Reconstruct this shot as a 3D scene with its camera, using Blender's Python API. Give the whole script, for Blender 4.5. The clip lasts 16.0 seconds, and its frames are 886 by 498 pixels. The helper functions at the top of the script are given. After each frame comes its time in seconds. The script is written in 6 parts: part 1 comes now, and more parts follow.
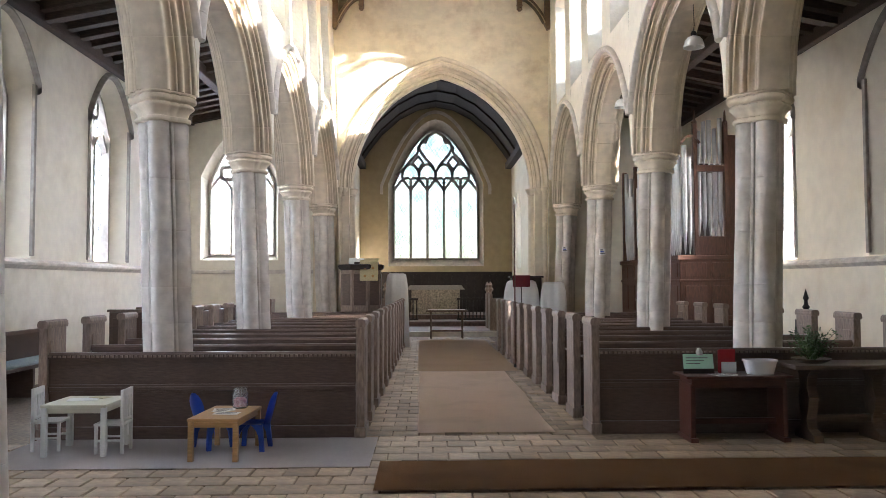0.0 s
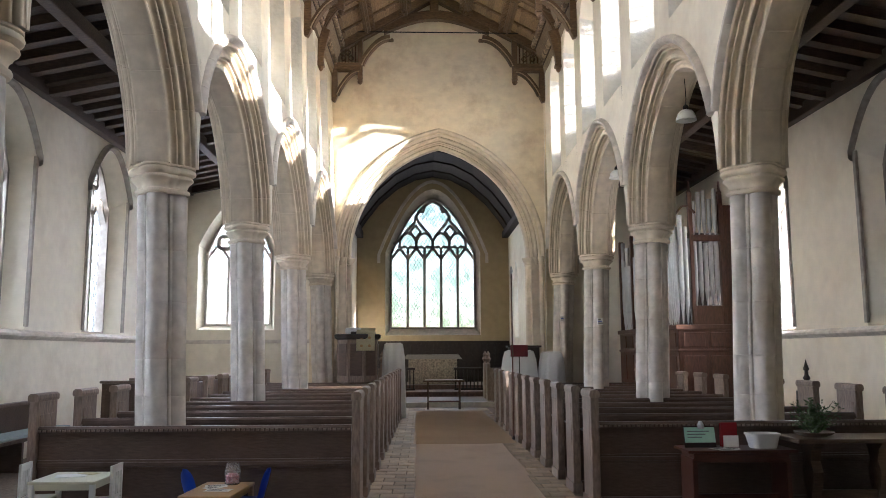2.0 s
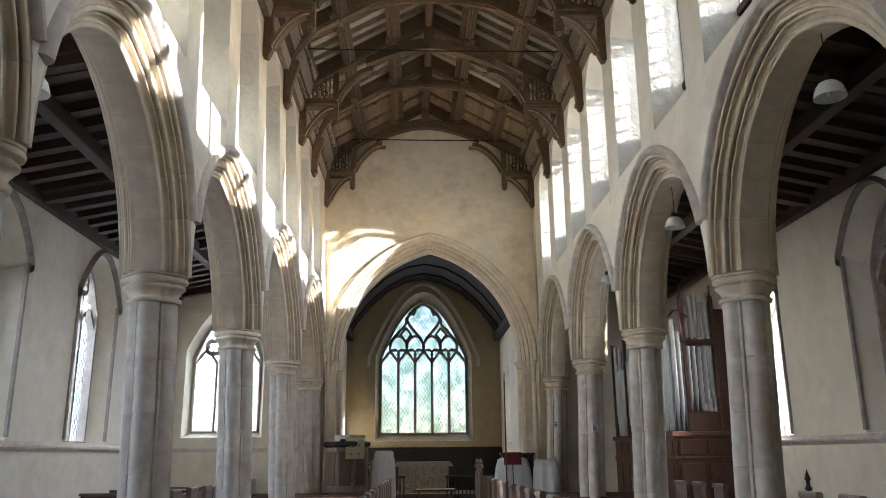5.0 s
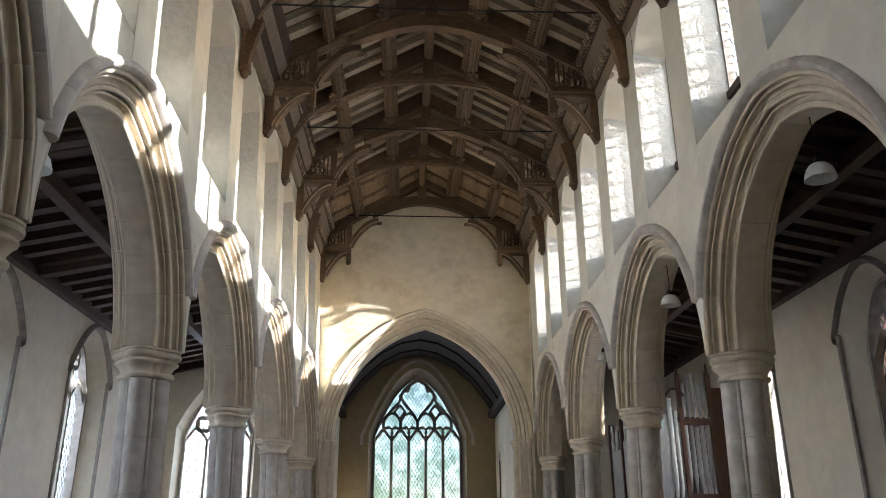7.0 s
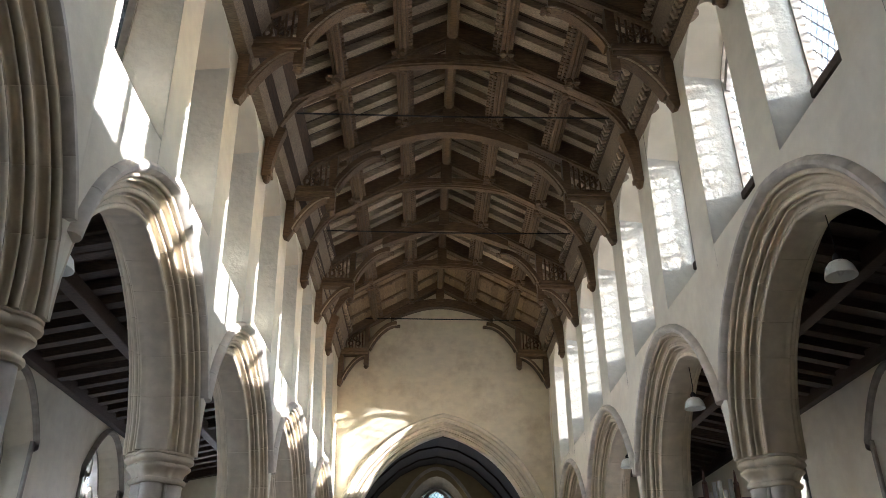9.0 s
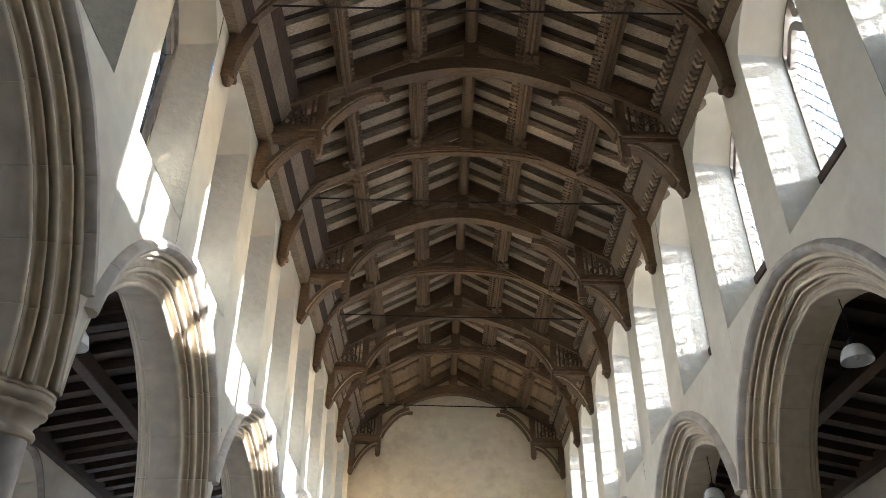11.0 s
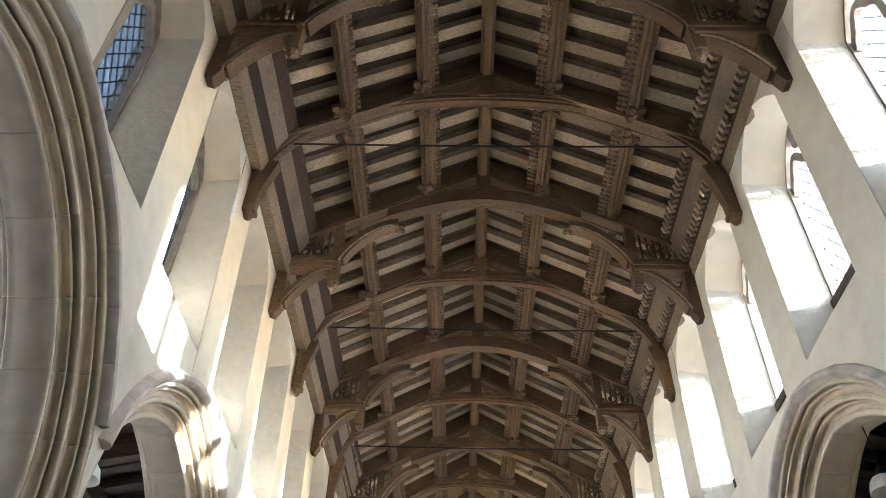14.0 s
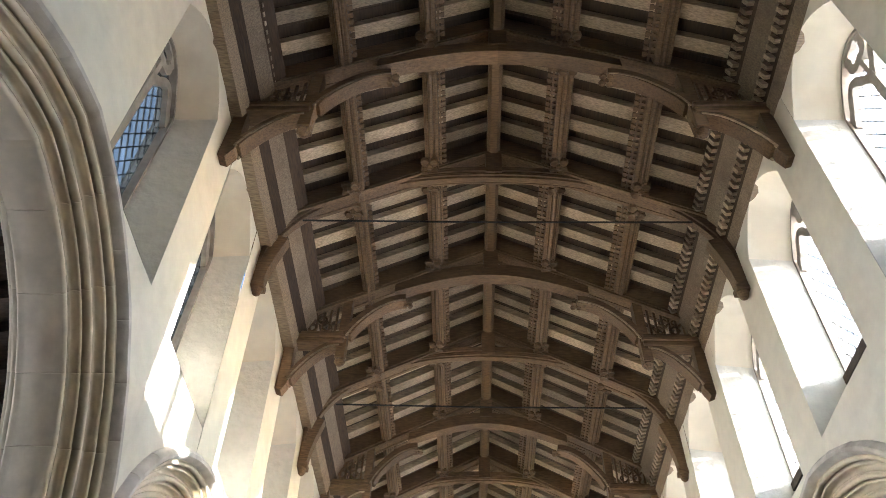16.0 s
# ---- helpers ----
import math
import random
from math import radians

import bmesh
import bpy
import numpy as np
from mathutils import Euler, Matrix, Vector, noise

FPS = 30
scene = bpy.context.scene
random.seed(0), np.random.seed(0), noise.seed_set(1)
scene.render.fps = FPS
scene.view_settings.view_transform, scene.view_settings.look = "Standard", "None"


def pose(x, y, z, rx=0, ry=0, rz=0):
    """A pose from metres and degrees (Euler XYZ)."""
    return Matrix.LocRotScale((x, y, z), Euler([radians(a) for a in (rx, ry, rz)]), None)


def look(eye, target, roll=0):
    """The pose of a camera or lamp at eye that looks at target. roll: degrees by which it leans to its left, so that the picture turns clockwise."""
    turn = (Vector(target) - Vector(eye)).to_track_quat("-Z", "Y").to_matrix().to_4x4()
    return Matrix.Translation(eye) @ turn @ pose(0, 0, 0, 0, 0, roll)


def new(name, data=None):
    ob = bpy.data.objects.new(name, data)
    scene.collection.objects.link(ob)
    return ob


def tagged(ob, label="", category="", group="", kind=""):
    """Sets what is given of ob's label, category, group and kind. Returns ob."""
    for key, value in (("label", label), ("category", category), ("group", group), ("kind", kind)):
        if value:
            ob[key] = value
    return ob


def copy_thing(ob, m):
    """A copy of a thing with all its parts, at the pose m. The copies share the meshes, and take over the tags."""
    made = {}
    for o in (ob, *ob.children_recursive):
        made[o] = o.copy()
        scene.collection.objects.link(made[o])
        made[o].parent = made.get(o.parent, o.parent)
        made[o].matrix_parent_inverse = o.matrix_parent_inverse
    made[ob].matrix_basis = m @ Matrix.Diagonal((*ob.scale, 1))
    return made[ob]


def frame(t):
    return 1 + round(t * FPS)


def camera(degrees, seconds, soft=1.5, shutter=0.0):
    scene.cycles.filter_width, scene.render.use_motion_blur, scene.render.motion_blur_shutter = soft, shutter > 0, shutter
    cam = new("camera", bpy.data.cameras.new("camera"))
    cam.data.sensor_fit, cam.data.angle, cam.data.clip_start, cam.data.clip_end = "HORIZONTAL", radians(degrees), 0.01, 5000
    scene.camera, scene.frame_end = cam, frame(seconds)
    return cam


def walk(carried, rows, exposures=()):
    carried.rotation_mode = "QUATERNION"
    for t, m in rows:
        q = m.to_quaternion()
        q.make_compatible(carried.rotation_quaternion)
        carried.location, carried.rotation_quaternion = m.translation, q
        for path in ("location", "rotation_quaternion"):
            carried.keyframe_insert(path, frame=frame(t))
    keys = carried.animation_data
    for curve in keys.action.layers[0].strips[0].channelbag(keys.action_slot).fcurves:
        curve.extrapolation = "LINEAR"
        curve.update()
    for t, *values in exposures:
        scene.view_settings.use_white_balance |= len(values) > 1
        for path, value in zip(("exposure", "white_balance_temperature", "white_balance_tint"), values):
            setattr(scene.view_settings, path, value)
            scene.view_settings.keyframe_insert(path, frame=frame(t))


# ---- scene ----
cam = camera(59.0, 16.0, soft=0.9)
# seconds, x, y, z, yaw, pitch, roll
PATH = [
    (0.0, -0.371, 0.000, 1.650, -1.36, 2.51, -0.20),
    (0.5, -0.343, 0.005, 1.647, -1.26, 4.63, -0.17),
    (1.0, -0.348, 0.005, 1.655, -1.37, 5.65, -0.20),
    (1.5, -0.356, -0.001, 1.668, -1.47, 6.44, -0.27),
    (2.0, -0.370, 0.008, 1.687, -1.59, 7.47, -0.26),
    (2.5, -0.381, -0.001, 1.695, -1.73, 8.73, -0.15),
    (3.0, -0.380, 0.000, 1.715, -1.80, 9.95, -0.26),
    (3.5, -0.378, 0.006, 1.736, -1.91, 11.07, -0.16),
    (4.0, -0.385, 0.009, 1.751, -2.09, 12.23, -0.37),
    (6.5, -0.425, 0.001, 1.790, -2.80, 18.95, -0.35),
    (7.0, -0.422, -0.002, 1.791, -2.82, 20.30, -0.26),
    (7.5, -0.430, -0.014, 1.787, -2.82, 21.68, -0.38),
    (8.0, -0.430, 0.002, 1.773, -2.73, 23.28, -0.45),
    (8.5, -0.417, 0.012, 1.764, -2.03, 25.44, -0.38),
    (9.0, -0.402, 0.028, 1.748, -1.32, 27.94, 0.14),
    (11.5, -0.375, -0.006, 1.648, 0.26, 35.67, 1.30),
    (12.0, -0.379, -0.044, 1.635, 0.58, 37.20, 1.30),
    (12.5, -0.383, -0.046, 1.624, 0.79, 38.81, 1.56),
    (13.0, -0.366, -0.057, 1.626, 1.19, 40.42, 2.11),
    (13.5, -0.346, -0.050, 1.620, 1.63, 42.03, 2.00),
    (14.0, -0.350, -0.066, 1.606, 1.89, 43.65, 1.94),
    (14.5, -0.364, -0.055, 1.601, 2.13, 45.15, 1.84),
    (15.0, -0.359, -0.059, 1.587, 2.46, 46.66, 2.35),
    (15.5, -0.358, -0.058, 1.577, 2.66, 48.02, 2.22),
    (16.0, -0.362, -0.078, 1.576, 2.91, 49.20, 2.56)]


def held(x, y, z, yaw, pitch, roll):
    """A camera pose from heading, tilt and lean in degrees."""
    a, b = radians(yaw), radians(pitch)
    ahead = Vector((-math.sin(a) * math.cos(b), math.cos(a) * math.cos(b), math.sin(b)))
    return look((x, y, z), Vector((x, y, z)) + ahead, roll)


EXPOSURES = [(0.0, 3.35, 6000, 15), (1.5, 3.08, 6000, 15), (4.0, 2.68, 5880, 12), (7.0, 2.25, 5850, 11), (9.0, 2.28, 5800, 11), (12.0, 2.78, 5740, 10), (16.0, 3.4, 5970, 11)]
walk(cam, [(r[0], held(*r[1:])) for r in PATH], EXPOSURES)

# ---- light ----
SUN_WAY = Vector((-1.0, 0.265, -0.215)).normalized()
world = bpy.data.worlds.new("sky")
scene.world = world
world.use_nodes = True
wn = world.node_tree.nodes
sky = wn.new("ShaderNodeTexSky")
sky.sky_type = "NISHITA"
sky.sun_disc = False
sky.sun_elevation = math.asin(-SUN_WAY.z)
sky.sun_rotation = math.atan2(-SUN_WAY.x, -SUN_WAY.y)
world.node_tree.links.new(sky.outputs[0], wn["Background"].inputs[0])
wn["Background"].inputs[1].default_value = 0.15
sun = new("sun", bpy.data.lights.new("sun", "SUN"))
sun.data.energy, sun.data.angle, sun.data.color = 5.0, radians(0.6), (1.0, 0.96, 0.90)
sun.matrix_world = look((0, 0, 30), Vector((0, 0, 30)) + SUN_WAY)


def window_lamp(name, at, way, wide, high, watts, colour):
    """Daylight standing in a row of windows."""
    lamp = new(name, bpy.data.lights.new(name, "AREA"))
    lamp.data.shape, lamp.data.size, lamp.data.size_y = "RECTANGLE", wide, high
    lamp.data.energy, lamp.data.color = watts, colour
    lamp.matrix_world = look(at, Vector(at) + Vector(way))
    return lamp


COOL, NEUTRAL = (0.82, 0.87, 1.0), (0.83, 0.87, 1.0)
window_lamp("daylight_clerestory_south", (4.75, 11.7, 8.3), (-1, 0, -0.6), 20, 3.2, 330, COOL)
window_lamp("daylight_clerestory_north", (-5.0, 11.7, 8.3), (1, 0, -0.6), 20, 3.2, 70, COOL)
window_lamp("daylight_aisle_south", (8.8, 10.0, 4.6), (-1, 0, -0.6), 25, 4.4, 2300, NEUTRAL)
window_lamp("daylight_aisle_north", (-8.8, 10.0, 4.6), (1, 0, -0.6), 25, 4.4, 980, COOL)
window_lamp("daylight_east", (0.1, 32.95, 5.2), (0, -1, 0), 4.2, 6.0, 90, COOL)
window_lamp("daylight_chancel_south", (4.1, 27.5, 4.0), (-1, 0, 0), 7.0, 3.0, 45, NEUTRAL)
window_lamp("daylight_aisle_east", (-5.4, 22.4, 4.2), (0, -1, 0), 2.4, 3.6, 100, COOL)


# ---- materials ----
def surface(name, base, rough=0.7, metal=0.0, grain=12.0, vary=0.25, stain=None, stain_scale=0.7, stain_amount=0.5,
            bump=0.15, stretch=(1, 1, 1), tone=0.0, spec=0.4, coat=0.0):
    """A procedural surface: base colour varied by grain and broad stains, with fine relief."""
    m = bpy.data.materials.new(name)
    m.use_nodes = True
    nt = m.node_tree
    n, link = nt.nodes, nt.links.new
    b = n["Principled BSDF"]
    geo = n.new("ShaderNodeTexCoord")
    mp = n.new("ShaderNodeMapping")
    mp.inputs["Scale"].default_value = stretch
    link(geo.outputs["Object"], mp.inputs[0])
    fine = n.new("ShaderNodeTexNoise")
    fine.inputs["Scale"].default_value, fine.inputs["Detail"].default_value = grain, 6
    link(mp.outputs[0], fine.inputs["Vector"])
    broad = n.new("ShaderNodeTexNoise")
    broad.inputs["Scale"].default_value, broad.inputs["Detail"].default_value = stain_scale, 7
    broad.inputs["Roughness"].default_value = 0.65
    link(geo.outputs["Object"], broad.inputs["Vector"])
    ramp = n.new("ShaderNodeValToRGB")
    lo = [max(c * (1 - vary), 0) for c in base]
    hi = [min(c * (1 + vary), 1) for c in base]
    ramp.color_ramp.elements[0].position, ramp.color_ramp.elements[0].color = 0.3, (*lo, 1)
    ramp.color_ramp.elements[1].position, ramp.color_ramp.elements[1].color = 0.7, (*hi, 1)
    link(fine.outputs["Fac"], ramp.inputs[0])
    colour = ramp.outputs[0]
    if stain:
        cut = n.new("ShaderNodeMapRange")
        cut.inputs["From Min"].default_value, cut.inputs["From Max"].default_value = 0.5, 0.72
        cut.inputs["To Max"].default_value = stain_amount
        link(broad.outputs["Fac"], cut.inputs["Value"])
        mix = n.new("ShaderNodeMix")
        mix.data_type = "RGBA"
        mix.inputs["B"].default_value = (*stain, 1)
        link(cut.outputs[0], mix.inputs["Factor"])
        link(colour, mix.inputs["A"])
        colour = mix.outputs["Result"]
    if tone:
        info = n.new("ShaderNodeObjectInfo")
        isl = n.new("ShaderNodeNewGeometry")
        add = n.new("ShaderNodeMath")
        add.operation = "ADD"
        link(info.outputs["Random"], add.inputs[0])
        link(isl.outputs["Random Per Island"], add.inputs[1])
        fr = n.new("ShaderNodeMath")
        fr.operation = "FRACT"
        link(add.outputs[0], fr.inputs[0])
        rg = n.new("ShaderNodeMapRange")
        rg.inputs["To Min"].default_value, rg.inputs["To Max"].default_value = 1 - tone, 1 + tone
        link(fr.outputs[0], rg.inputs["Value"])
        hs = n.new("ShaderNodeHueSaturation")
        link(rg.outputs[0], hs.inputs["Value"])
        link(colour, hs.inputs["Color"])
        colour = hs.outputs[0]
    link(colour, b.inputs["Base Color"])
    rr = n.new("ShaderNodeMapRange")
    rr.inputs["To Min"].default_value, rr.inputs["To Max"].default_value = max(rough - 0.12, 0.05), min(rough + 0.12, 1)
    link(fine.outputs["Fac"], rr.inputs["Value"])
    link(rr.outputs[0], b.inputs["Roughness"])
    b.inputs["Metallic"].default_value = metal
    b.inputs["Specular IOR Level"].default_value = spec
    b.inputs["Coat Weight"].default_value = coat
    if bump:
        sm = n.new("ShaderNodeMath")
        sm.operation = "ADD"
        link(fine.outputs["Fac"], sm.inputs[0])
        link(broad.outputs["Fac"], sm.inputs[1])
        bp = n.new("ShaderNodeBump")
        bp.inputs["Strength"].default_value, bp.inputs["Distance"].default_value = bump, 0.02
        link(sm.outputs[0], bp.inputs["Height"])
        link(bp.outputs[0], b.inputs["Normal"])
    return m


def pane_material(name, tint, clear, scale=9.0, pale=-0.75):
    """Old leaded glass: partly clear, partly milky, its tint varied from quarry to quarry."""
    m = bpy.data.materials.new(name)
    m.use_nodes = True
    nt = m.node_tree
    n, link = nt.nodes, nt.links.new
    out = n["Material Output"]
    n.remove(n["Principled BSDF"])
    tc = n.new("ShaderNodeTexCoord")
    no = n.new("ShaderNodeTexVoronoi")
    no.inputs["Scale"].default_value = scale
    link(tc.outputs["Object"], no.inputs["Vector"])
    big = n.new("ShaderNodeTexNoise")
    big.inputs["Scale"].default_value, big.inputs["Detail"].default_value = 1.6, 5
    link(tc.outputs["Object"], big.inputs["Vector"])
    mix = n.new("ShaderNodeMix")
    mix.data_type = "RGBA"
    mix.inputs["A"].default_value, mix.inputs["B"].default_value = (*tint, 1), (0.80, 0.82, 0.81, 1)
    ad = n.new("ShaderNodeMath")
    ad.operation = "MULTIPLY_ADD"
    ad.inputs[1].default_value, ad.inputs[2].default_value = 2.6, pale
    link(big.outputs["Fac"], ad.inputs[0])
    mu = n.new("ShaderNodeMath")
    mu.operation = "MULTIPLY_ADD"
    mu.inputs[1].default_value = 0.35
    link(no.outputs["Color"], mu.inputs[0])
    link(ad.outputs[0], mu.inputs[2])
    cl = n.new("ShaderNodeClamp")
    link(mu.outputs[0], cl.inputs[0])
    link(cl.outputs[0], mix.inputs["Factor"])
    tr = n.new("ShaderNodeBsdfTransparent")
    link(mix.outputs["Result"], tr.inputs[0])
    tl = n.new("ShaderNodeBsdfTranslucent")
    link(mix.outputs["Result"], tl.inputs[0])
    gl = n.new("ShaderNodeBsdfGlossy")
    gl.inputs["Roughness"].default_value = 0.08
    a = n.new("ShaderNodeMixShader")
    a.inputs[0].default_value = clear
    link(tl.outputs[0], a.inputs[1])
    link(tr.outputs[0], a.inputs[2])
    c = n.new("ShaderNodeMixShader")
    c.inputs[0].default_value = 0.04
    link(a.outputs[0], c.inputs[1])
    link(gl.outputs[0], c.inputs[2])
    link(c.outputs[0], out.inputs["Surface"])
    return m


PLASTER = surface("limewash_plaster", (0.815, 0.76, 0.635), 0.85, grain=5, vary=0.05, stain=(0.55, 0.46, 0.33), stain_scale=0.8,
                  stain_amount=0.4, bump=0.25, spec=0.2)
PLASTER_OLD = surface("stained_plaster", (0.80, 0.70, 0.515), 0.88, grain=4, vary=0.07, stain=(0.50, 0.37, 0.22), stain_scale=1.3,
                      stain_amount=0.6, bump=0.3, stretch=(1, 1, 1.6), spec=0.2)
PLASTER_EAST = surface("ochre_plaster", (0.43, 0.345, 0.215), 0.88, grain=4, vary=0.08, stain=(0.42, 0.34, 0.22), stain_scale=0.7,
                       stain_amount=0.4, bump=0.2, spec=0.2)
# Limewash tinted yellower to hold warm light bounced off the sunlit side.
CREAM_BOUNCE = surface("limewash_with_warm_bounce", (0.80, 0.73, 0.595), 0.86, grain=4, vary=0.05, stain=(0.62, 0.50, 0.33), stain_scale=0.8,
                stain_amount=0.4, bump=0.22, spec=0.2)
REVEAL = surface("rough_limewash", (0.69, 0.66, 0.58), 0.8, grain=9, vary=0.06, stain=(0.62, 0.56, 0.44), stain_scale=1.6,
                 stain_amount=0.3, bump=1.0, spec=0.3)
STONE = surface("limestone", (0.64, 0.585, 0.515), 0.78, grain=7, vary=0.14, stain=(0.42, 0.34, 0.24), stain_scale=1.3,
                stain_amount=0.55, bump=0.35, tone=0.06, spec=0.3)
# Grey of the hoods; on tracery the darkness paints its shade against the sky.
STONE_GREY = surface("grey_stone_and_shaded_tracery", (0.34, 0.305, 0.26), 0.8, grain=8, vary=0.2, stain=(0.24, 0.19, 0.15), stain_scale=2.5,
                     stain_amount=0.5, bump=0.3, tone=0.05, spec=0.25)
STONE_PALE = surface("dressed_limestone", (0.70, 0.605, 0.465), 0.78, grain=6, vary=0.10, stain=(0.42, 0.34, 0.23), stain_scale=0.9,
                     stain_amount=0.5, bump=0.25, tone=0.06, spec=0.3)
ROOF_OAK = surface("weathered_roof_oak", (0.175, 0.108, 0.057), 0.56, grain=9, vary=0.35, stain=(0.10, 0.07, 0.05), stain_scale=1.2,
                   stain_amount=0.5, bump=0.5, stretch=(1, 5, 5), tone=0.22)
ROOF_RAFTER = surface("grey_rafter_oak", (0.40, 0.305, 0.205), 0.68, grain=8, vary=0.35, stain=(0.17, 0.115, 0.075), stain_scale=1.5,
                      stain_amount=0.6, bump=0.4, stretch=(1, 8, 5), tone=0.42)
# Oak boards with the shade of deep recesses put into their dark colour.
ROOF_BOARD_SHADED = surface("roof_boards_with_recess_shade", (0.07, 0.043, 0.024), 0.8, grain=7, vary=0.35, stain=(0.06, 0.04, 0.03), bump=0.4, stretch=(6, 1, 6), tone=0.2)
# Brown boards made paler, with the last bay's sunlight in the colour.
BOARD_SUNLIT = surface("sunlit_brown_roof_boards", (0.30, 0.205, 0.115), 0.7, grain=8, vary=0.25, stain=(0.16, 0.10, 0.06), stain_scale=1.6,
                     stain_amount=0.6, bump=0.3, stretch=(6, 1, 6), tone=0.2)
PEW_OAK = surface("dark_pew_oak", (0.105, 0.069, 0.05), 0.34, grain=10, vary=0.2, stain=(0.055, 0.036, 0.026), stain_scale=2.0,
                  stain_amount=0.5, bump=0.25, stretch=(1, 5, 5), tone=0.12, spec=0.45)
PEW_END = surface("worn_bench_end_oak", (0.25, 0.185, 0.142), 0.5, grain=10, vary=0.3, stain=(0.10, 0.07, 0.05), stain_scale=2.5,
                  stain_amount=0.5, bump=0.3, stretch=(4, 4, 1), tone=0.15, spec=0.45)
MAHOGANY = surface("red_brown_organ_wood", (0.10, 0.043, 0.025), 0.42, grain=9, vary=0.3, stain=(0.07, 0.03, 0.018), stain_scale=2,
                   stain_amount=0.5, bump=0.12, stretch=(4, 4, 1), spec=0.5)
DARK_WOOD = surface("near_black_wood", (0.030, 0.021, 0.016), 0.5, grain=9, vary=0.3, bump=0.2)
PIPE = surface("dull_pipe_metal", (0.47, 0.48, 0.475), 0.42, metal=0.75, grain=3, vary=0.12, stain=(0.40, 0.39, 0.36), stain_amount=0.5, bump=0.03)
TILE = surface("clay_pamment", (0.38, 0.285, 0.185), 0.6, grain=14, vary=0.25, stain=(0.13, 0.12, 0.11), stain_scale=0.9,
               stain_amount=0.8, bump=0.35, tone=0.26)
MORTAR = surface("floor_mortar", (0.21, 0.16, 0.11), 0.9, grain=20, vary=0.3, stain=(0.09, 0.08, 0.065), bump=0.4)
CARPET = surface("beige_carpet", (0.74, 0.61, 0.49), 0.95, grain=120, vary=0.2, stain=(0.50, 0.40, 0.30), stain_scale=1.0,
                 stain_amount=0.5, bump=0.4, spec=0.1)
TAN_CARPET = surface("tan_carpet", (0.50, 0.37, 0.245), 0.95, grain=120, vary=0.2, stain=(0.40, 0.29, 0.19), stain_scale=1.0,
                     stain_amount=0.5, bump=0.4, spec=0.1)
COIR = surface("brown_coir_mat", (0.25, 0.14, 0.065), 0.95, grain=150, vary=0.3, stain=(0.10, 0.06, 0.035), bump=0.6, spec=0.1)
GREY_MAT = surface("grey_carpet", (0.58, 0.53, 0.485), 0.95, grain=120, vary=0.15, stain=(0.38, 0.35, 0.31), bump=0.4, spec=0.1)
SEAT_PAD = surface("blue_grey_cloth", (0.30, 0.37, 0.38), 0.9, grain=40, vary=0.12, bump=0.15, spec=0.1)
BRICK = surface("red_brown_brick", (0.24, 0.11, 0.07), 0.85, grain=14, vary=0.35, stain=(0.16, 0.09, 0.065), bump=0.4)
IRON = surface("black_iron", (0.03, 0.028, 0.026), 0.55, metal=0.6, grain=20, vary=0.3, bump=0.1)
LEAD = surface("window_lead", (0.05, 0.05, 0.05), 0.6, metal=0.3, grain=20, vary=0.3, bump=0.1)
ENAMEL = surface("white_enamel", (0.82, 0.82, 0.78), 0.3, grain=6, vary=0.04, bump=0.03, spec=0.5)
WHITE_PAINT = surface("white_furniture_paint", (0.74, 0.75, 0.70), 0.45, grain=8, vary=0.05, bump=0.08)
CREAM_TOP = surface("yellowed_white_paint", (0.66, 0.64, 0.50), 0.45, grain=8, vary=0.06, bump=0.06)
PINE = surface("varnished_pine", (0.46, 0.27, 0.11), 0.4, grain=10, vary=0.2, stretch=(1, 8, 8), bump=0.1, spec=0.5)
BLUE = surface("blue_plastic", (0.015, 0.07, 0.42), 0.35, grain=6, vary=0.08, bump=0.03, spec=0.5)
RED_WOOD = surface("red_brown_table_wood", (0.085, 0.028, 0.016), 0.4, grain=9, vary=0.3, stretch=(1, 6, 6), bump=0.12, spec=0.5)
TABLE_OAK = surface("table_oak", (0.105, 0.066, 0.04), 0.5, grain=9, vary=0.3, stretch=(1, 6, 6), bump=0.25)
PAPER = surface("paper", (0.80, 0.80, 0.77), 0.8, grain=10, vary=0.04, bump=0.05)
INK = surface("printed_ink", (0.16, 0.16, 0.17), 0.7, grain=12, vary=0.2, bump=0.0)
PINK = surface("pink_wrapping", (0.55, 0.22, 0.24), 0.6, grain=40, vary=0.4, stain=(0.75, 0.7, 0.68), stain_scale=18, stain_amount=0.9, bump=0.2)
GREEN_PAPER = surface("pale_green_card", (0.50, 0.80, 0.64), 0.7, grain=10, vary=0.05, bump=0.05)
RED_CARD = surface("red_card", (0.32, 0.015, 0.02), 0.6, grain=10, vary=0.1, bump=0.05)
MAROON = surface("maroon_card", (0.13, 0.012, 0.017), 0.6, grain=10, vary=0.15, bump=0.05)
LINEN = surface("white_linen", (0.80, 0.80, 0.78), 0.9, grain=30, vary=0.05, bump=0.15, spec=0.1)
# Altar linen turned grey: the chancel's shadow is in the base colour.
SHADED_LINEN = surface("shaded_altar_linen", (0.34, 0.32, 0.28), 0.9, grain=30, vary=0.12, bump=0.15, spec=0.1)
CHANCEL_TILE = surface("dark_chancel_tile", (0.14, 0.085, 0.065), 0.5, grain=12, vary=0.3, stain=(0.07, 0.06, 0.055), stain_scale=1.4,
                       stain_amount=0.6, bump=0.2)
YELLOW_CLOTH = surface("pale_gold_cloth", (0.62, 0.56, 0.36), 0.85, grain=30, vary=0.1, bump=0.15, spec=0.1)
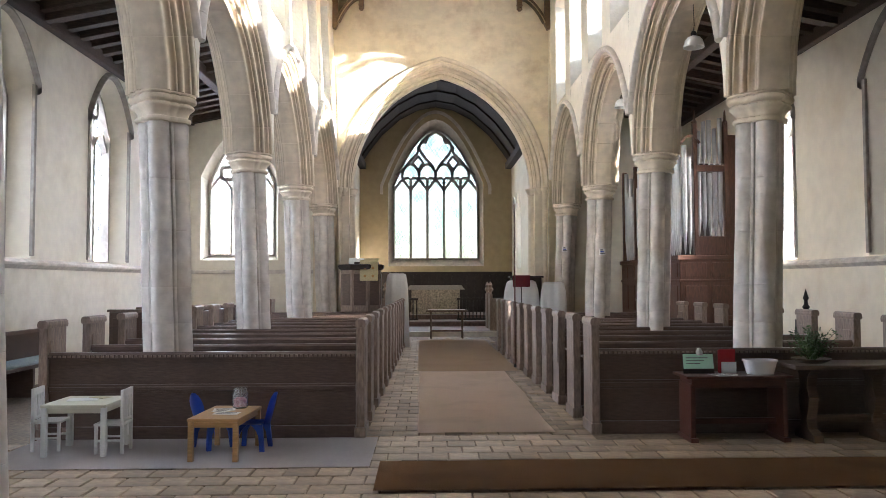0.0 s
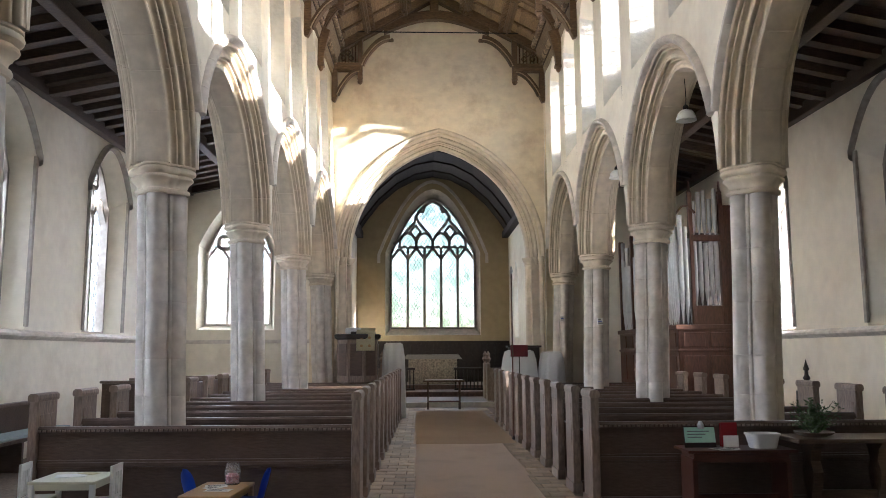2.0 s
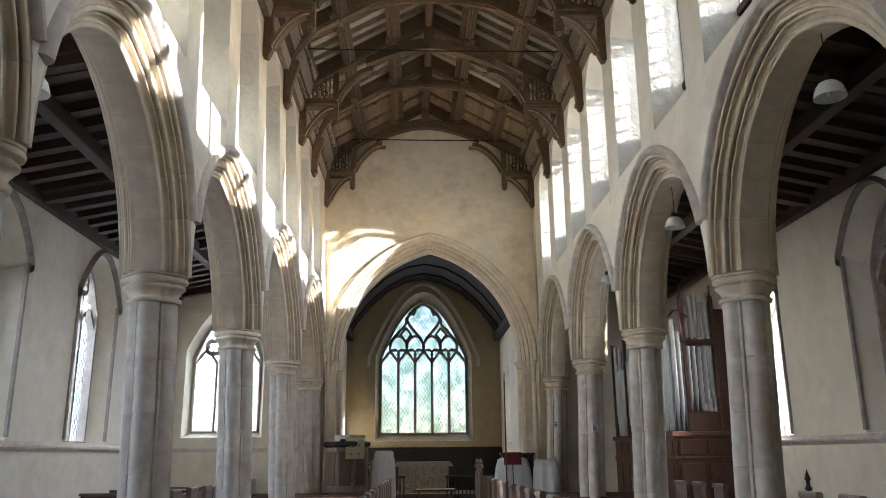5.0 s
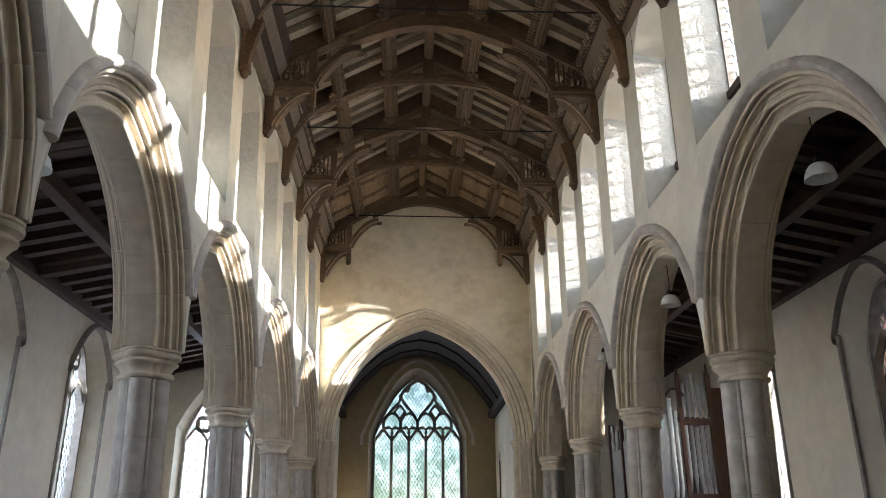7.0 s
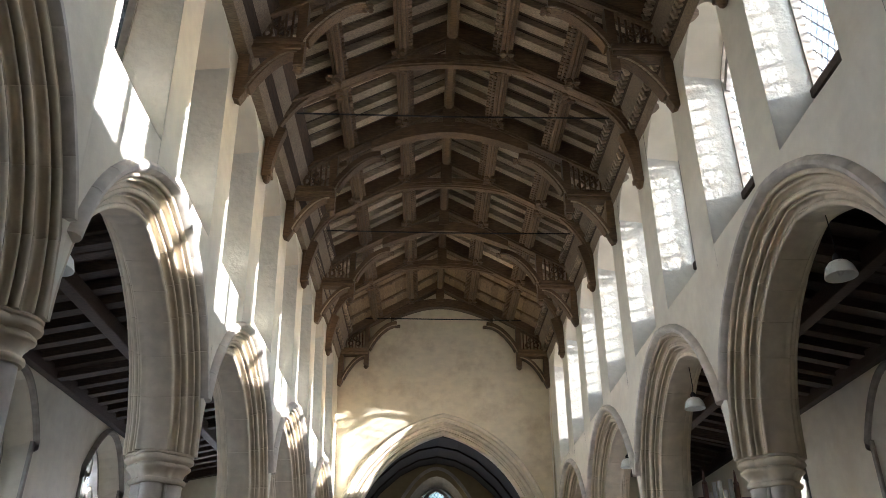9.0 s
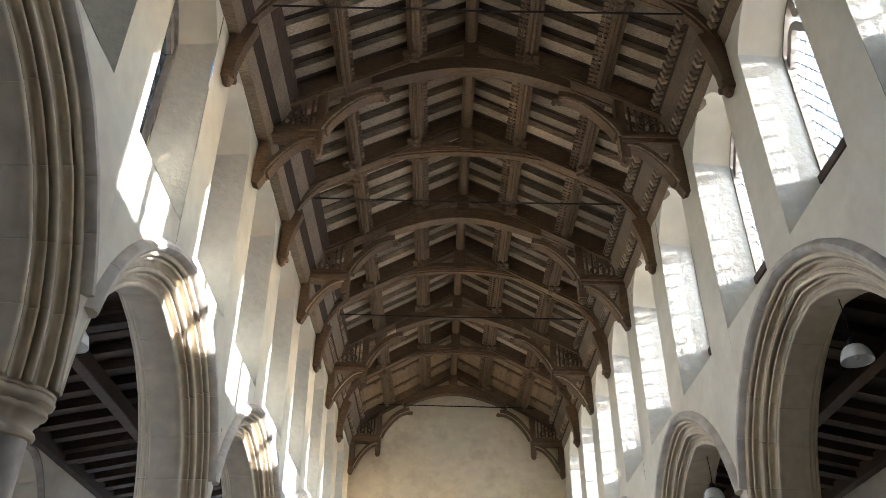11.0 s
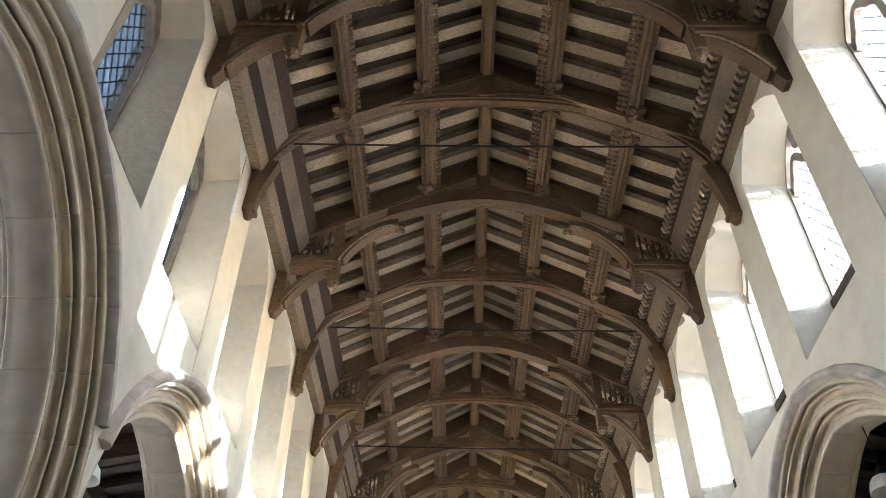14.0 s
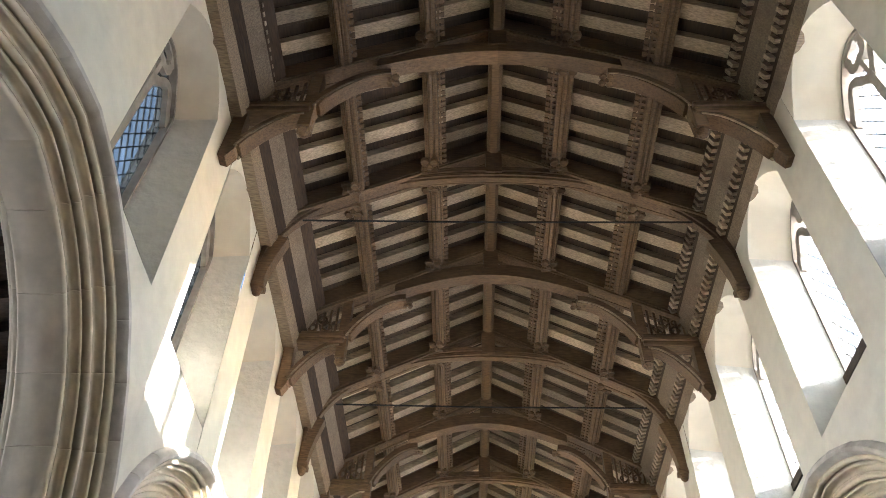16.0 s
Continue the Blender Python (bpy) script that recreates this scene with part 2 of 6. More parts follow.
ALTAR_CLOTH = surface("faded_tapestry", (0.34, 0.29, 0.22), 0.9, grain=16, vary=0.45, stain=(0.22, 0.17, 0.14), stain_scale=5, bump=0.15, spec=0.1)
PLASTIC = surface("white_plastic", (0.78, 0.78, 0.76), 0.4, grain=6, vary=0.04, bump=0.02)
LEAF = surface("dark_green_leaf", (0.05, 0.085, 0.028), 0.5, grain=20, vary=0.4, bump=0.1, tone=0.35)
POT = surface("brown_pot", (0.11, 0.075, 0.05), 0.6, grain=10, vary=0.2, bump=0.15)
CHANCEL_BOARD = surface("dark_chancel_boards", (0.036, 0.027, 0.02), 0.88, grain=7, vary=0.3, stretch=(5, 1, 5), bump=0.3)
AISLE_OAK = surface("brown_aisle_oak", (0.075, 0.05, 0.034), 0.75, grain=8, vary=0.35, stretch=(1, 5, 5), bump=0.4, tone=0.2)
GLASS_EAST = pane_material("greenish_leaded_glass", (0.22, 0.28, 0.235), 0.75, 7.0, -1.2)
GLASS = pane_material("old_leaded_glass", (0.52, 0.58, 0.60), 0.85, 8.0)
# The same panes far darker: dim northern daylight is put into the tint.
GLASS_NORTH = pane_material("north_glass_tinted_dim", (0.15, 0.148, 0.14), 0.85, 8.0, -1.6)
JAR_GLASS = bpy.data.materials.new("jar_glass")
JAR_GLASS.use_nodes = True
JAR_GLASS.node_tree.nodes["Principled BSDF"].inputs["Transmission Weight"].default_value = 0.9
JAR_GLASS.node_tree.nodes["Principled BSDF"].inputs["Roughness"].default_value = 0.05
JAR_GLASS.node_tree.nodes["Principled BSDF"].inputs["Base Color"].default_value = (0.96, 0.97, 0.97, 1)
JAR_GLASS.node_tree.nodes["Principled BSDF"].inputs["IOR"].default_value = 1.12


# ---- mesh helpers ----
def same(p):
    return p


def finish(name, bm, material, parent=None, label="", smooth=False, shape=same):
    """Links a bmesh as one mesh object, its points moved by shape()."""
    for v in bm.verts:
        v.co = shape(v.co)
    bmesh.ops.recalc_face_normals(bm, faces=bm.faces)
    me = bpy.data.meshes.new(name)
    bm.to_mesh(me)
    bm.free()
    if smooth:
        me.shade_smooth()
        me.set_sharp_from_angle(angle=radians(38))
    me.materials.append(material)
    ob = new(name, me)
    ob.parent = parent
    if label:
        ob["label"] = label
    return ob


def part(name, bm, material, parent, label="", smooth=False, shape=same):
    return finish(name, bm, material, parent, label, smooth, shape)


def setting(name, bm, material, label, category, smooth=False, shape=same):
    return tagged(finish(name, bm, material, None, "", smooth, shape), label, category, "", "structure")


def thing(name, label, category, group="", at=(0, 0, 0), kind=""):
    ob = new(name)
    ob.location = at
    ob.empty_display_size = 0.1
    return tagged(ob, label, category, group, kind)


def box(bm, x0, x1, y0, y1, z0, z1, bevel=0.0):
    vs = [bm.verts.new((x, y, z)) for x in (x0, x1) for y in (y0, y1) for z in (z0, z1)]
    fs = [bm.faces.new([vs[i] for i in f]) for f in ((0, 1, 3, 2), (4, 6, 7, 5), (0, 4, 5, 1), (2, 3, 7, 6), (0, 2, 6, 4), (1, 5, 7, 3))]
    if bevel:
        es = list({e for f in fs for e in f.edges})
        bmesh.ops.bevel(bm, geom=es, offset=bevel, segments=2, affect="EDGES", profile=0.6)
    return bm


def a_box(*args):
    return box(bmesh.new(), *args)


def grid_mesh(bm, rings, closed=False, caps=False):
    """Faces between rows of points."""
    vs = [[bm.verts.new(p) for p in ring] for ring in rings]
    for a, b in zip(vs, vs[1:]):
        m = len(a)
        for i in range(m if closed else m - 1):
            j = (i + 1) % m
            bm.faces.new((a[i], a[j], b[j], b[i]))
    if caps:
        bm.faces.new(vs[0][::-1])
        bm.faces.new(vs[-1])
    return bm


def prism(bm, outline, axis, lo, hi):
    """An outline in the plane across axis, drawn out from lo to hi."""
    def put(p, w):
        return {"x": (w, p[0], p[1]), "y": (p[0], w, p[1]), "z": (p[0], p[1], w)}[axis]
    return grid_mesh(bm, [[put(p, lo) for p in outline], [put(p, hi) for p in outline]], True, True)


def lathe(bm, profile, at=(0, 0, 0), sides=16):
    rings = [[(at[0] + r * math.cos(2 * math.pi * i / sides), at[1] + r * math.sin(2 * math.pi * i / sides), at[2] + z)
              for i in range(sides)] for r, z in profile]
    return grid_mesh(bm, rings, True, True)


def tube(bm, points, radius, sides=6):
    pts = [Vector(p) for p in points]
    rings = []
    for i, p in enumerate(pts):
        d = (pts[min(i + 1, len(pts) - 1)] - pts[max(i - 1, 0)]).normalized()
        side = d.cross(Vector((0, 0, 1)))
        side = side.normalized() if side.length > 1e-3 else Vector((1, 0, 0))
        up = side.cross(d)
        rings.append([p + radius * (math.cos(2 * math.pi * k / sides) * side + math.sin(2 * math.pi * k / sides) * up) for k in range(sides)])
    return grid_mesh(bm, rings, True, True)


def ribbon(bm, line, half, y0, y1):
    """A bar of rectangular section along a line of (x, z) points in an upright plane."""
    n = len(line)
    lo, hi = [], []
    for i, (x, z) in enumerate(line):
        ax, az = line[max(i - 1, 0)]
        bx, bz = line[min(i + 1, n - 1)]
        d = math.hypot(bx - ax, bz - az) or 1
        px, pz = -(bz - az) / d * half, (bx - ax) / d * half
        lo.append((x + px, z + pz))
        hi.append((x - px, z - pz))
    rings = [[(a[0], y0, a[1]), (b[0], y0, b[1]), (b[0], y1, b[1]), (a[0], y1, a[1])] for a, b in zip(lo, hi)]
    return grid_mesh(bm, rings, True, True)


# ---- plan ----
HALF = 3.11          # nave, middle to wall face
WALL = 0.82          # arcade wall
PIERS = (-3.4, 0.7, 4.8, 8.9, 13.0, 17.2, 21.25)
PIERS_NORTH = (-3.6, 0.5, 4.98, 8.95, 13.0, 17.2, 21.25)
EAST = 21.4          # west face of the chancel wall
WEST = -6.0
SPRING = 3.80
AISLE = 6.8
TRUSS = [4.75 + 1.99 * k for k in range(-4, 8)]
CLER = [5.745 + 1.99 * k for k in range(-1, 8)]


def uneven(p):
    """Old walls are never quite flat."""
    return 0.014 * noise.noise((p[1] * 0.7, p[2] * 0.9, 3.1)) + 0.005 * noise.noise((p[1] * 3.1, p[2] * 3.3, 7.7))


def south(p):
    return Vector((HALF + WALL / 2 + p[0] + uneven(p) - 0.03 * max(0.0, 3.7 - p[2]), p[1], p[2]))


def north(p):
    """The north arcade leans outwards and draws in towards the east."""
    return Vector((-(3.23 + 0.035 * p[2]) + 0.0202 * max(0.0, p[1] - 9.0) - p[0] + uneven(p), p[1], p[2]))


def roof_line(p):
    """The nave roof follows the two walls."""
    x = p[0]
    if x < 0:
        x += 0.0202 * max(0.0, p[1] - 9.0) * (-x / HALF)
    return Vector((x, p[1], p[2]))


# ---- arcades ----
def arch_numbers(y0, y1, rise=1.95):
    a = (y1 - y0) / 2 - 0.34
    h = rise * (a / 1.71) ** 0.9
    return (y0 + y1) / 2, a, (a * a + h * h) / (2 * a)


def extrados(y, n, piers):
    """Height over an arcade arch at y, n outside its soffit."""
    for y0, y1 in zip(piers, piers[1:]):
        if y0 <= y <= y1:
            c, a, r = arch_numbers(y0, y1)
            q = (r + n) ** 2 - (abs(y - c) + r - a) ** 2
            return SPRING + math.sqrt(max(q, 0.0))
    return 0.0 if y > piers[-1] else SPRING


def arch_sweep(bm, c, a, r, profile, base, steps=18, s0=0.0, joints=6, solid=False):
    """A moulding (n, u) led round a pointed arch; runs (u, y, z)."""
    for side in (-1, 1):
        rings = []
        rows = [(k / steps, 0.0) for k in range(steps + 1)]
        for k in range(1, joints):
            at = (k + 0.25 * math.sin(k * 7 + c)) / joints
            rows += [(at - 0.012, 0.0), (at - 0.0018, 0.0), (at, 0.005), (at + 0.0018, 0.0), (at + 0.012, 0.0)]
        for at, sunk in sorted(rows):
            ring = []
            for n, u in profile:
                top = math.acos(min(1.0, (r - a) / (r + n)))
                th = top * (s0 + (1 - s0) * at)
                n += sunk
                ring.append((u, c + side * ((r + n) * math.cos(th) - (r - a)), base + (r + n) * math.sin(th)))
            rings.append(ring)
        grid_mesh(bm, rings, solid, solid)
    return bm


def mould(n_out, u_out, u_in, members):
    """Rolls, hollows, grooves and fillets along the slant from the wall face to the soffit."""
    out = []
    total = sum(m[1] for m in members)
    ln = math.hypot(n_out, u_in - u_out)
    nx, ux = -(u_in - u_out) / ln, -n_out / ln
    at = 0.0
    for kind, wide, rise in members:
        steps = 2 if kind == "fillet" else 7
        for k in range(steps):
            f = (k + 0.02) / (steps - 0.96) if steps > 2 else (0.03, 0.97)[k]
            s = (at + wide * f) / total
            bulge = math.sqrt(max(1 - (2 * f - 1) ** 2, 0.0))
            w = {"roll": rise * bulge, "hollow": -rise * bulge, "groove": -rise * min(1.0, 1.6 * bulge), "fillet": rise}[kind]
            out.append((n_out * (1 - s) + nx * w, u_out + (u_in - u_out) * s + ux * w))
        at += wide
    return out


ARCADE_MEMBERS = (("fillet", 0.3, 0.008), ("roll", 1.0, 0.034), ("groove", 0.45, 0.045), ("roll", 0.6, 0.02), ("hollow", 1.35, 0.052), ("fillet", 0.28, 0.014),
                  ("roll", 1.1, 0.042), ("groove", 0.4, 0.045), ("roll", 0.55, 0.018), ("hollow", 1.35, 0.048), ("fillet", 0.28, 0.012), ("roll", 1.2, 0.036))
HALF_MOULD = mould(0.34, -0.40, -0.13, ARCADE_MEMBERS)
ARCH_PROFILE = HALF_MOULD + [(-0.012, -0.10), (-0.012, 0.10)] + [(n, -u) for n, u in HALF_MOULD[::-1]]
HOOD = [(0.33, -0.405), (0.335, -0.455), (0.36, -0.485), (0.395, -0.490), (0.43, -0.465), (0.445, -0.43), (0.45, -0.405)]


def lobed(scale, shafts=((0.158, 0.117), (0.190, 0.024)), count=96):
    """Section of a clustered pier: four round shafts with a thin roll in each angle."""
    ring = []
    for i in range(count):
        t = 2 * math.pi * i / count
        best = 0.142
        for k in range(8):
            a = k * math.pi / 4
            off, rad = shafts[k % 2]
            d = t - a
            q = rad * rad - (off * math.sin(d)) ** 2
            if q > 0 and math.cos(d) > 0:
                best = max(best, off * math.cos(d) + math.sqrt(q))
        ring.append((best * math.cos(t) * scale, best * math.sin(t) * scale))
    return ring


def pier(y, shape, nave_side):
    ob = thing("pier", "clustered limestone pier with moulded capital, worn pale shafts", "pier", "arcade piers", kind="")
    sect, soft_sect = lobed(1.0), lobed(1.0, ((0.142, 0.138), (0.178, 0.062)))
    bm = bmesh.new()
    drums = [(0.28, 1.0)]
    for j in (0.62, 1.12, 1.70, 2.22, 2.86):
        zj = j + 0.11 * math.sin(y * 3 + j * 5)
        drums += [(zj - 0.03, 1.0), (zj - 0.004, 1.0), (zj, 0.986), (zj + 0.004, 1.0), (zj + 0.03, 1.0)]
    drums.append((3.48, 1.0))
    grid_mesh(bm, [[(px * f, y + py * f, z) for px, py in sect] for z, f in drums], True, True)
    part("shaft", bm, STONE, ob, "", True, shape)
    bm = bmesh.new()
    prof = ((0.98, 3.47), (1.07, 3.474), (1.115, 3.49), (1.125, 3.505), (1.10, 3.522), (1.02, 3.532), (1.0, 3.545), (1.03, 3.575), (1.10, 3.605), (1.19, 3.628),
            (1.25, 3.638), (1.27, 3.652), (1.25, 3.668), (1.17, 3.676), (1.16, 3.688), (1.26, 3.696), (1.345, 3.712), (1.37, 3.735), (1.345, 3.754),
            (1.25, 3.762), (1.25, 3.77), (1.33, 3.776), (1.345, 3.79), (1.30, 3.803), (0.6, 3.81))
    grid_mesh(bm, [[(px * s, y + py * s, z) for px, py in soft_sect] for s, z in prof], True, True)
    part("capital", bm, STONE_PALE, ob, "moulded capital", True, shape)
    bm = bmesh.new()
    prof = ((1.0, 0.0), (1.0, 0.13), (0.99, 0.15), (0.96, 0.19), (0.98, 0.21), (0.96, 0.24), (0.93, 0.27), (0.90, 0.30))
    grid_mesh(bm, [[(px * s, y + py * s, z) for px, py in soft_sect] for s, z in prof], True, True)
    part("base", bm, STONE, ob, "", True, shape)
    return ob


def window_head(d, w, spring, rise):
    """Height of a blunt pointed head at d from its middle."""
    return spring + rise * max(0.0, 1 - (abs(d) / w) ** 1.9)


CW_IN = (0.665, 6.30, 8.95, 0.50)    # half width, sill, springing, rise at the nave face
CW_OUT = (0.585, 6.98, 8.82, 0.52)    # at the outer face
CW_GLASS = tuple(a + (b - a) * 0.97 - drop for a, b, drop in zip(CW_IN, CW_OUT, (0, 0.08, 0, 0)))


def arcade_wall(name, label, shape, piers):
    """The wall over the piers, with arches below and clerestory windows above."""
    bm = bmesh.new()
    for u, (w, sill, spring, rise) in ((-WALL / 2, CW_IN), (0.24, CW_OUT)):
        cuts = {WEST, EAST, piers[-1], *piers}
        cuts |= {WEST + 0.1 * k for k in range(int((EAST - WEST) / 0.1) + 1)}
        for c in CLER:
            cuts |= {c - w, c + w} | {c - w + w * k / 6 for k in range(13)}
        ys = sorted(round(v, 4) for v in cuts if WEST <= v <= EAST)
        ys = [v for i, v in enumerate(ys) if i == 0 or v - ys[i - 1] > 0.003]
        for ya, yb in zip(ys, ys[1:]):
            mid = (ya + yb) / 2
            ba = extrados(ya, 0.335, piers) if mid < piers[-1] else 0.0
            bb = extrados(yb, 0.335, piers) if mid < piers[-1] else 0.0
            if mid < piers[0]:
                ba = bb = 0.0
            spans = [(ba, bb, 10.1, 10.1)]
            for c in CLER:
                if abs(mid - c) < w:
                    spans = [(ba, bb, sill, sill), (window_head(ya - c, w, spring, rise), window_head(yb - c, w, spring, rise), 10.1, 10.1)]
            for la, lb, ha, hb in spans:
                bm.faces.new([bm.verts.new(p) for p in ((u, ya, la), (u, yb, lb), (u, yb, hb), (u, ya, ha))])
    grid_mesh(bm, [[(-WALL / 2, WEST, 10.1), (0.24, WEST, 10.1)], [(-WALL / 2, EAST, 10.1), (0.24, EAST, 10.1)]])
    bmesh.ops.remove_doubles(bm, verts=bm.verts, dist=0.001)
    return setting(name, bm, PLASTER, label, "wall", shape=shape)


def hole(c, w, sill, spring, rise, u):
    pts = [(u, c - w, sill), (u, c + w, sill)]
    pts += [(u, c + w - 2 * w * k / 14, window_head(w - 2 * w * k / 14, w, spring, rise)) for k in range(15)]
    return pts


def quatrefoil(cx, cz, r, lobes=4, turn=math.pi / 4, n=40):
    out = []
    for i in range(n + 1):
        t = 2 * math.pi * i / n
        rr = r * (0.78 + 0.22 * abs(math.cos((t - turn) * lobes / 2)))
        out.append((cx + rr * math.cos(t), cz + rr * math.sin(t)))
    return out


def cusped(x0, x1, z, rise, n=14):
    """A cusped light head between two mullions."""
    c, w = (x0 + x1) / 2, (x1 - x0) / 2
    out = []
    for i in range(n + 1):
        d = -1 + 2 * i / n
        zz = z + rise * (1 - abs(d) ** 1.6)
        pinch = 0.12 * w * math.exp(-((abs(d) - 0.55) / 0.16) ** 2)
        out.append((c + d * w, zz - pinch))
    return out


def lattice(bm, x0, x1, z0, head, step, bar, y):
    """Diamond leading, kept inside the opening; head(x) is the opening's top."""
    top = max(head(x0 + (x1 - x0) * k / 20) for k in range(21))
    for sgn in (-1, 1):
        k = -80
        while k < 80:
            run = []
            for i in range(81):
                z = z0 + (top - z0) * i / 80
                x = (x0 + x1) / 2 + k * step + sgn * (z - z0) * 0.62
                ok = x0 < x < x1 and z < head(x)
                if ok:
                    run.append((x, z))
                if run and (not ok or i == 80):
                    if len(run) > 2:
                        ribbon(bm, [run[0], run[-1]], bar, y - 0.006, y + 0.006)
                    run = []
            k += 1


def leaded_window(name, w, sill, spring, rise, lights, glass, label, group, step=0.13, bar=0.006, stone=STONE, deep=0.16, ribs=(), thick=0.032, rim=0.032):
    """A traceried window in the x-z plane, its middle at x = 0, its glass at y = 0; the room is towards -y."""
    ob = thing(name, label, "window", group, kind="structure")

    def head(x):
        return window_head(x, w, spring, rise)
    bm = bmesh.new()
    line = [(-w, sill)] + [(-w + 2 * w * k / 20, head(-w + 2 * w * k / 20)) for k in range(21)] + [(w, sill), (-w, sill)]
    ribbon(bm, line, rim, -deep, 0.06)
    part("window_frame", bm, stone, ob)
    lw = 2 * w / lights
    top = spring - 0.32 * lw
    for k in range(1, lights):
        bm = bmesh.new()
        x = -w + lw * k
        ribbon(bm, [(x, sill), (x, top + 0.12 * lw)], thick, -deep * 0.8, 0.05)
        part("mullion", bm, stone, ob)
    bm = bmesh.new()
    for k in range(lights):
        x0, x1 = -w + lw * k, -w + lw * (k + 1)
        ribbon(bm, cusped(x0, x1, top, 0.62 * lw), thick, -deep * 0.7, 0.04)
    if lights == 2:
        zc = (top + 0.62 * lw + spring + rise) / 2 + 0.02
        ribbon(bm, quatrefoil(0, zc, 0.30 * w), thick + 0.003, -deep * 0.7, 0.04)
        ribbon(bm, [(0, top + 0.1 * lw), (0, zc - 0.3 * w)], 0.03, -deep * 0.7, 0.04)
    else:
        for rib in ribs:
            ribbon(bm, rib, 0.052, -deep * 0.7, 0.04)
    part("tracery", bm, stone, ob, "cusped stone tracery")
    bm = bmesh.new()
    lattice(bm, -w, w, sill, head, step, bar, 0.012)
    part("leading", bm, LEAD, ob, "diamond lead cames")
    bm = bmesh.new()
    pts = [(-w, 0, sill), (w, 0, sill)] + [(w - 2 * w * k / 20, 0, head(w - 2 * w * k / 20)) for k in range(21)]
    bm.faces.new([bm.verts.new(p) for p in pts])
    g = part("glass", bm, glass, ob)
    g.visible_shadow = False
    return ob


def turned(ob, at, rz):
    ob.matrix_basis = pose(*at, 0, 0, rz)
    return ob


arcade_wall("wall_south_arcade", "cream limewashed nave wall over the arcade", south, PIERS)
arcade_wall("wall_north_arcade", "cream limewashed nave wall leaning over the arcade", north, PIERS_NORTH)
cler_proto = leaded_window("window_clerestory", *CW_GLASS, 2, GLASS,
                           "two-light clerestory window with leaded panes", "clerestory windows", 0.15, 0.007, STONE_GREY, 0.09, thick=0.05, rim=0.016)
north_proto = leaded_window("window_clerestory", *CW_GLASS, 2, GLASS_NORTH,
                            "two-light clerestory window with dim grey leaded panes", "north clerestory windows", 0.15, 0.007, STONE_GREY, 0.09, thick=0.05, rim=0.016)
for shape, tag, rz, piers in ((south, "south", -90, PIERS), (north, "north", 90, PIERS_NORTH)):
    for k, c in enumerate(CLER):
        bm = bmesh.new()
        inner, outer = hole(c, *CW_IN, -WALL / 2), hole(c, *CW_OUT, 0.17)
        grid_mesh(bm, [inner[-1:] + inner[:3], outer[-1:] + outer[:3]])
        setting(f"reveal_{tag}_{k + 1}", bm, REVEAL, "splayed white window jambs and sloping sill", "window reveal", shape=shape)
        # Heads get the yellower limewash, so the bounced light is in their colour.
        bm = grid_mesh(bmesh.new(), [inner[2:], outer[2:]])
        setting(f"soffit_{tag}_{k + 1}", bm, CREAM_BOUNCE, "arched plaster head of the window, coloured cream for warm bounced light", "window reveal", True, shape)
        p = shape(Vector((0.155, c, 7.8)))
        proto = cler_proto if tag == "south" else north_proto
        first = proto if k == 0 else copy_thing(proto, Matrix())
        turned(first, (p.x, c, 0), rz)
    for k, y in enumerate(piers):
        pier(y, shape, tag)
    for y0, y1 in zip(piers, piers[1:]):
        c, a, r = arch_numbers(y0, y1)
        ob = thing("arcade_arch", "pointed stone arch with deep rolled mouldings", "arch", "arcade arches", kind="structure")
        part("moulding", arch_sweep(bmesh.new(), c, a, r, ARCH_PROFILE, SPRING), STONE_PALE, ob, "", True, shape)
        part("hood_mould", arch_sweep(bmesh.new(), c, a, r, HOOD, SPRING, 16, 0.20, 6, True), STONE, ob, "grey hood mould", True, shape)


# ---- chancel wall and arch ----
CH_C, CH_A, CH_SPRING, CH_RISE = 0.12, 2.45, 4.28, 3.13
CH_R = (CH_A ** 2 + CH_RISE ** 2) / (2 * CH_A)


def chancel_height(x, n):
    q = (CH_R + n) ** 2 - (abs(x - CH_C) + CH_R - CH_A) ** 2
    return CH_SPRING + math.sqrt(max(q, 0)) if abs(x - CH_C) <= CH_A + n else None


bm = bmesh.new()
xs = sorted({-3.4, 3.4, CH_C - CH_A - 0.34, CH_C + CH_A + 0.34, *[CH_C - CH_A - 0.34 + (2 * CH_A + 0.68) * k / 60 for k in range(61)]})
for yy in (EAST, EAST + 0.8):
    for xa, xb in zip(xs, xs[1:]):
        mid = (xa + xb) / 2
        inside = abs(mid - CH_C) < CH_A + 0.34
        za = chancel_height(xa, 0.34) or CH_SPRING if inside else 0.0
        zb = chancel_height(xb, 0.34) or CH_SPRING if inside else 0.0
        bm.faces.new([bm.verts.new(p) for p in ((xa, yy, za), (xb, yy, zb), (xb, yy, 12.6), (xa, yy, 12.6))])
bmesh.ops.remove_doubles(bm, verts=bm.verts, dist=0.001)
setting("wall_chancel_arch", bm, PLASTER_OLD, "stained cream plaster wall over the chancel arch", "wall")


def chancel_shape(p):
    return Vector((CH_C + (p[1] - CH_C), EAST + 0.4 + p[0], p[2]))


CH_HALF = mould(0.36, -0.40, -0.12, (("fillet", 1.3, 0.004), ("groove", 0.25, 0.025), ("roll", 0.8, 0.022), ("hollow", 1.2, 0.04), ("fillet", 0.4, 0.01),
                                     ("roll", 0.9, 0.028), ("groove", 0.3, 0.03), ("fillet", 1.2, 0.006)))
CH_PROFILE = CH_HALF + [(0.0, -0.1), (0.0, 0.1)] + [(n, -u) for n, u in CH_HALF[::-1]]
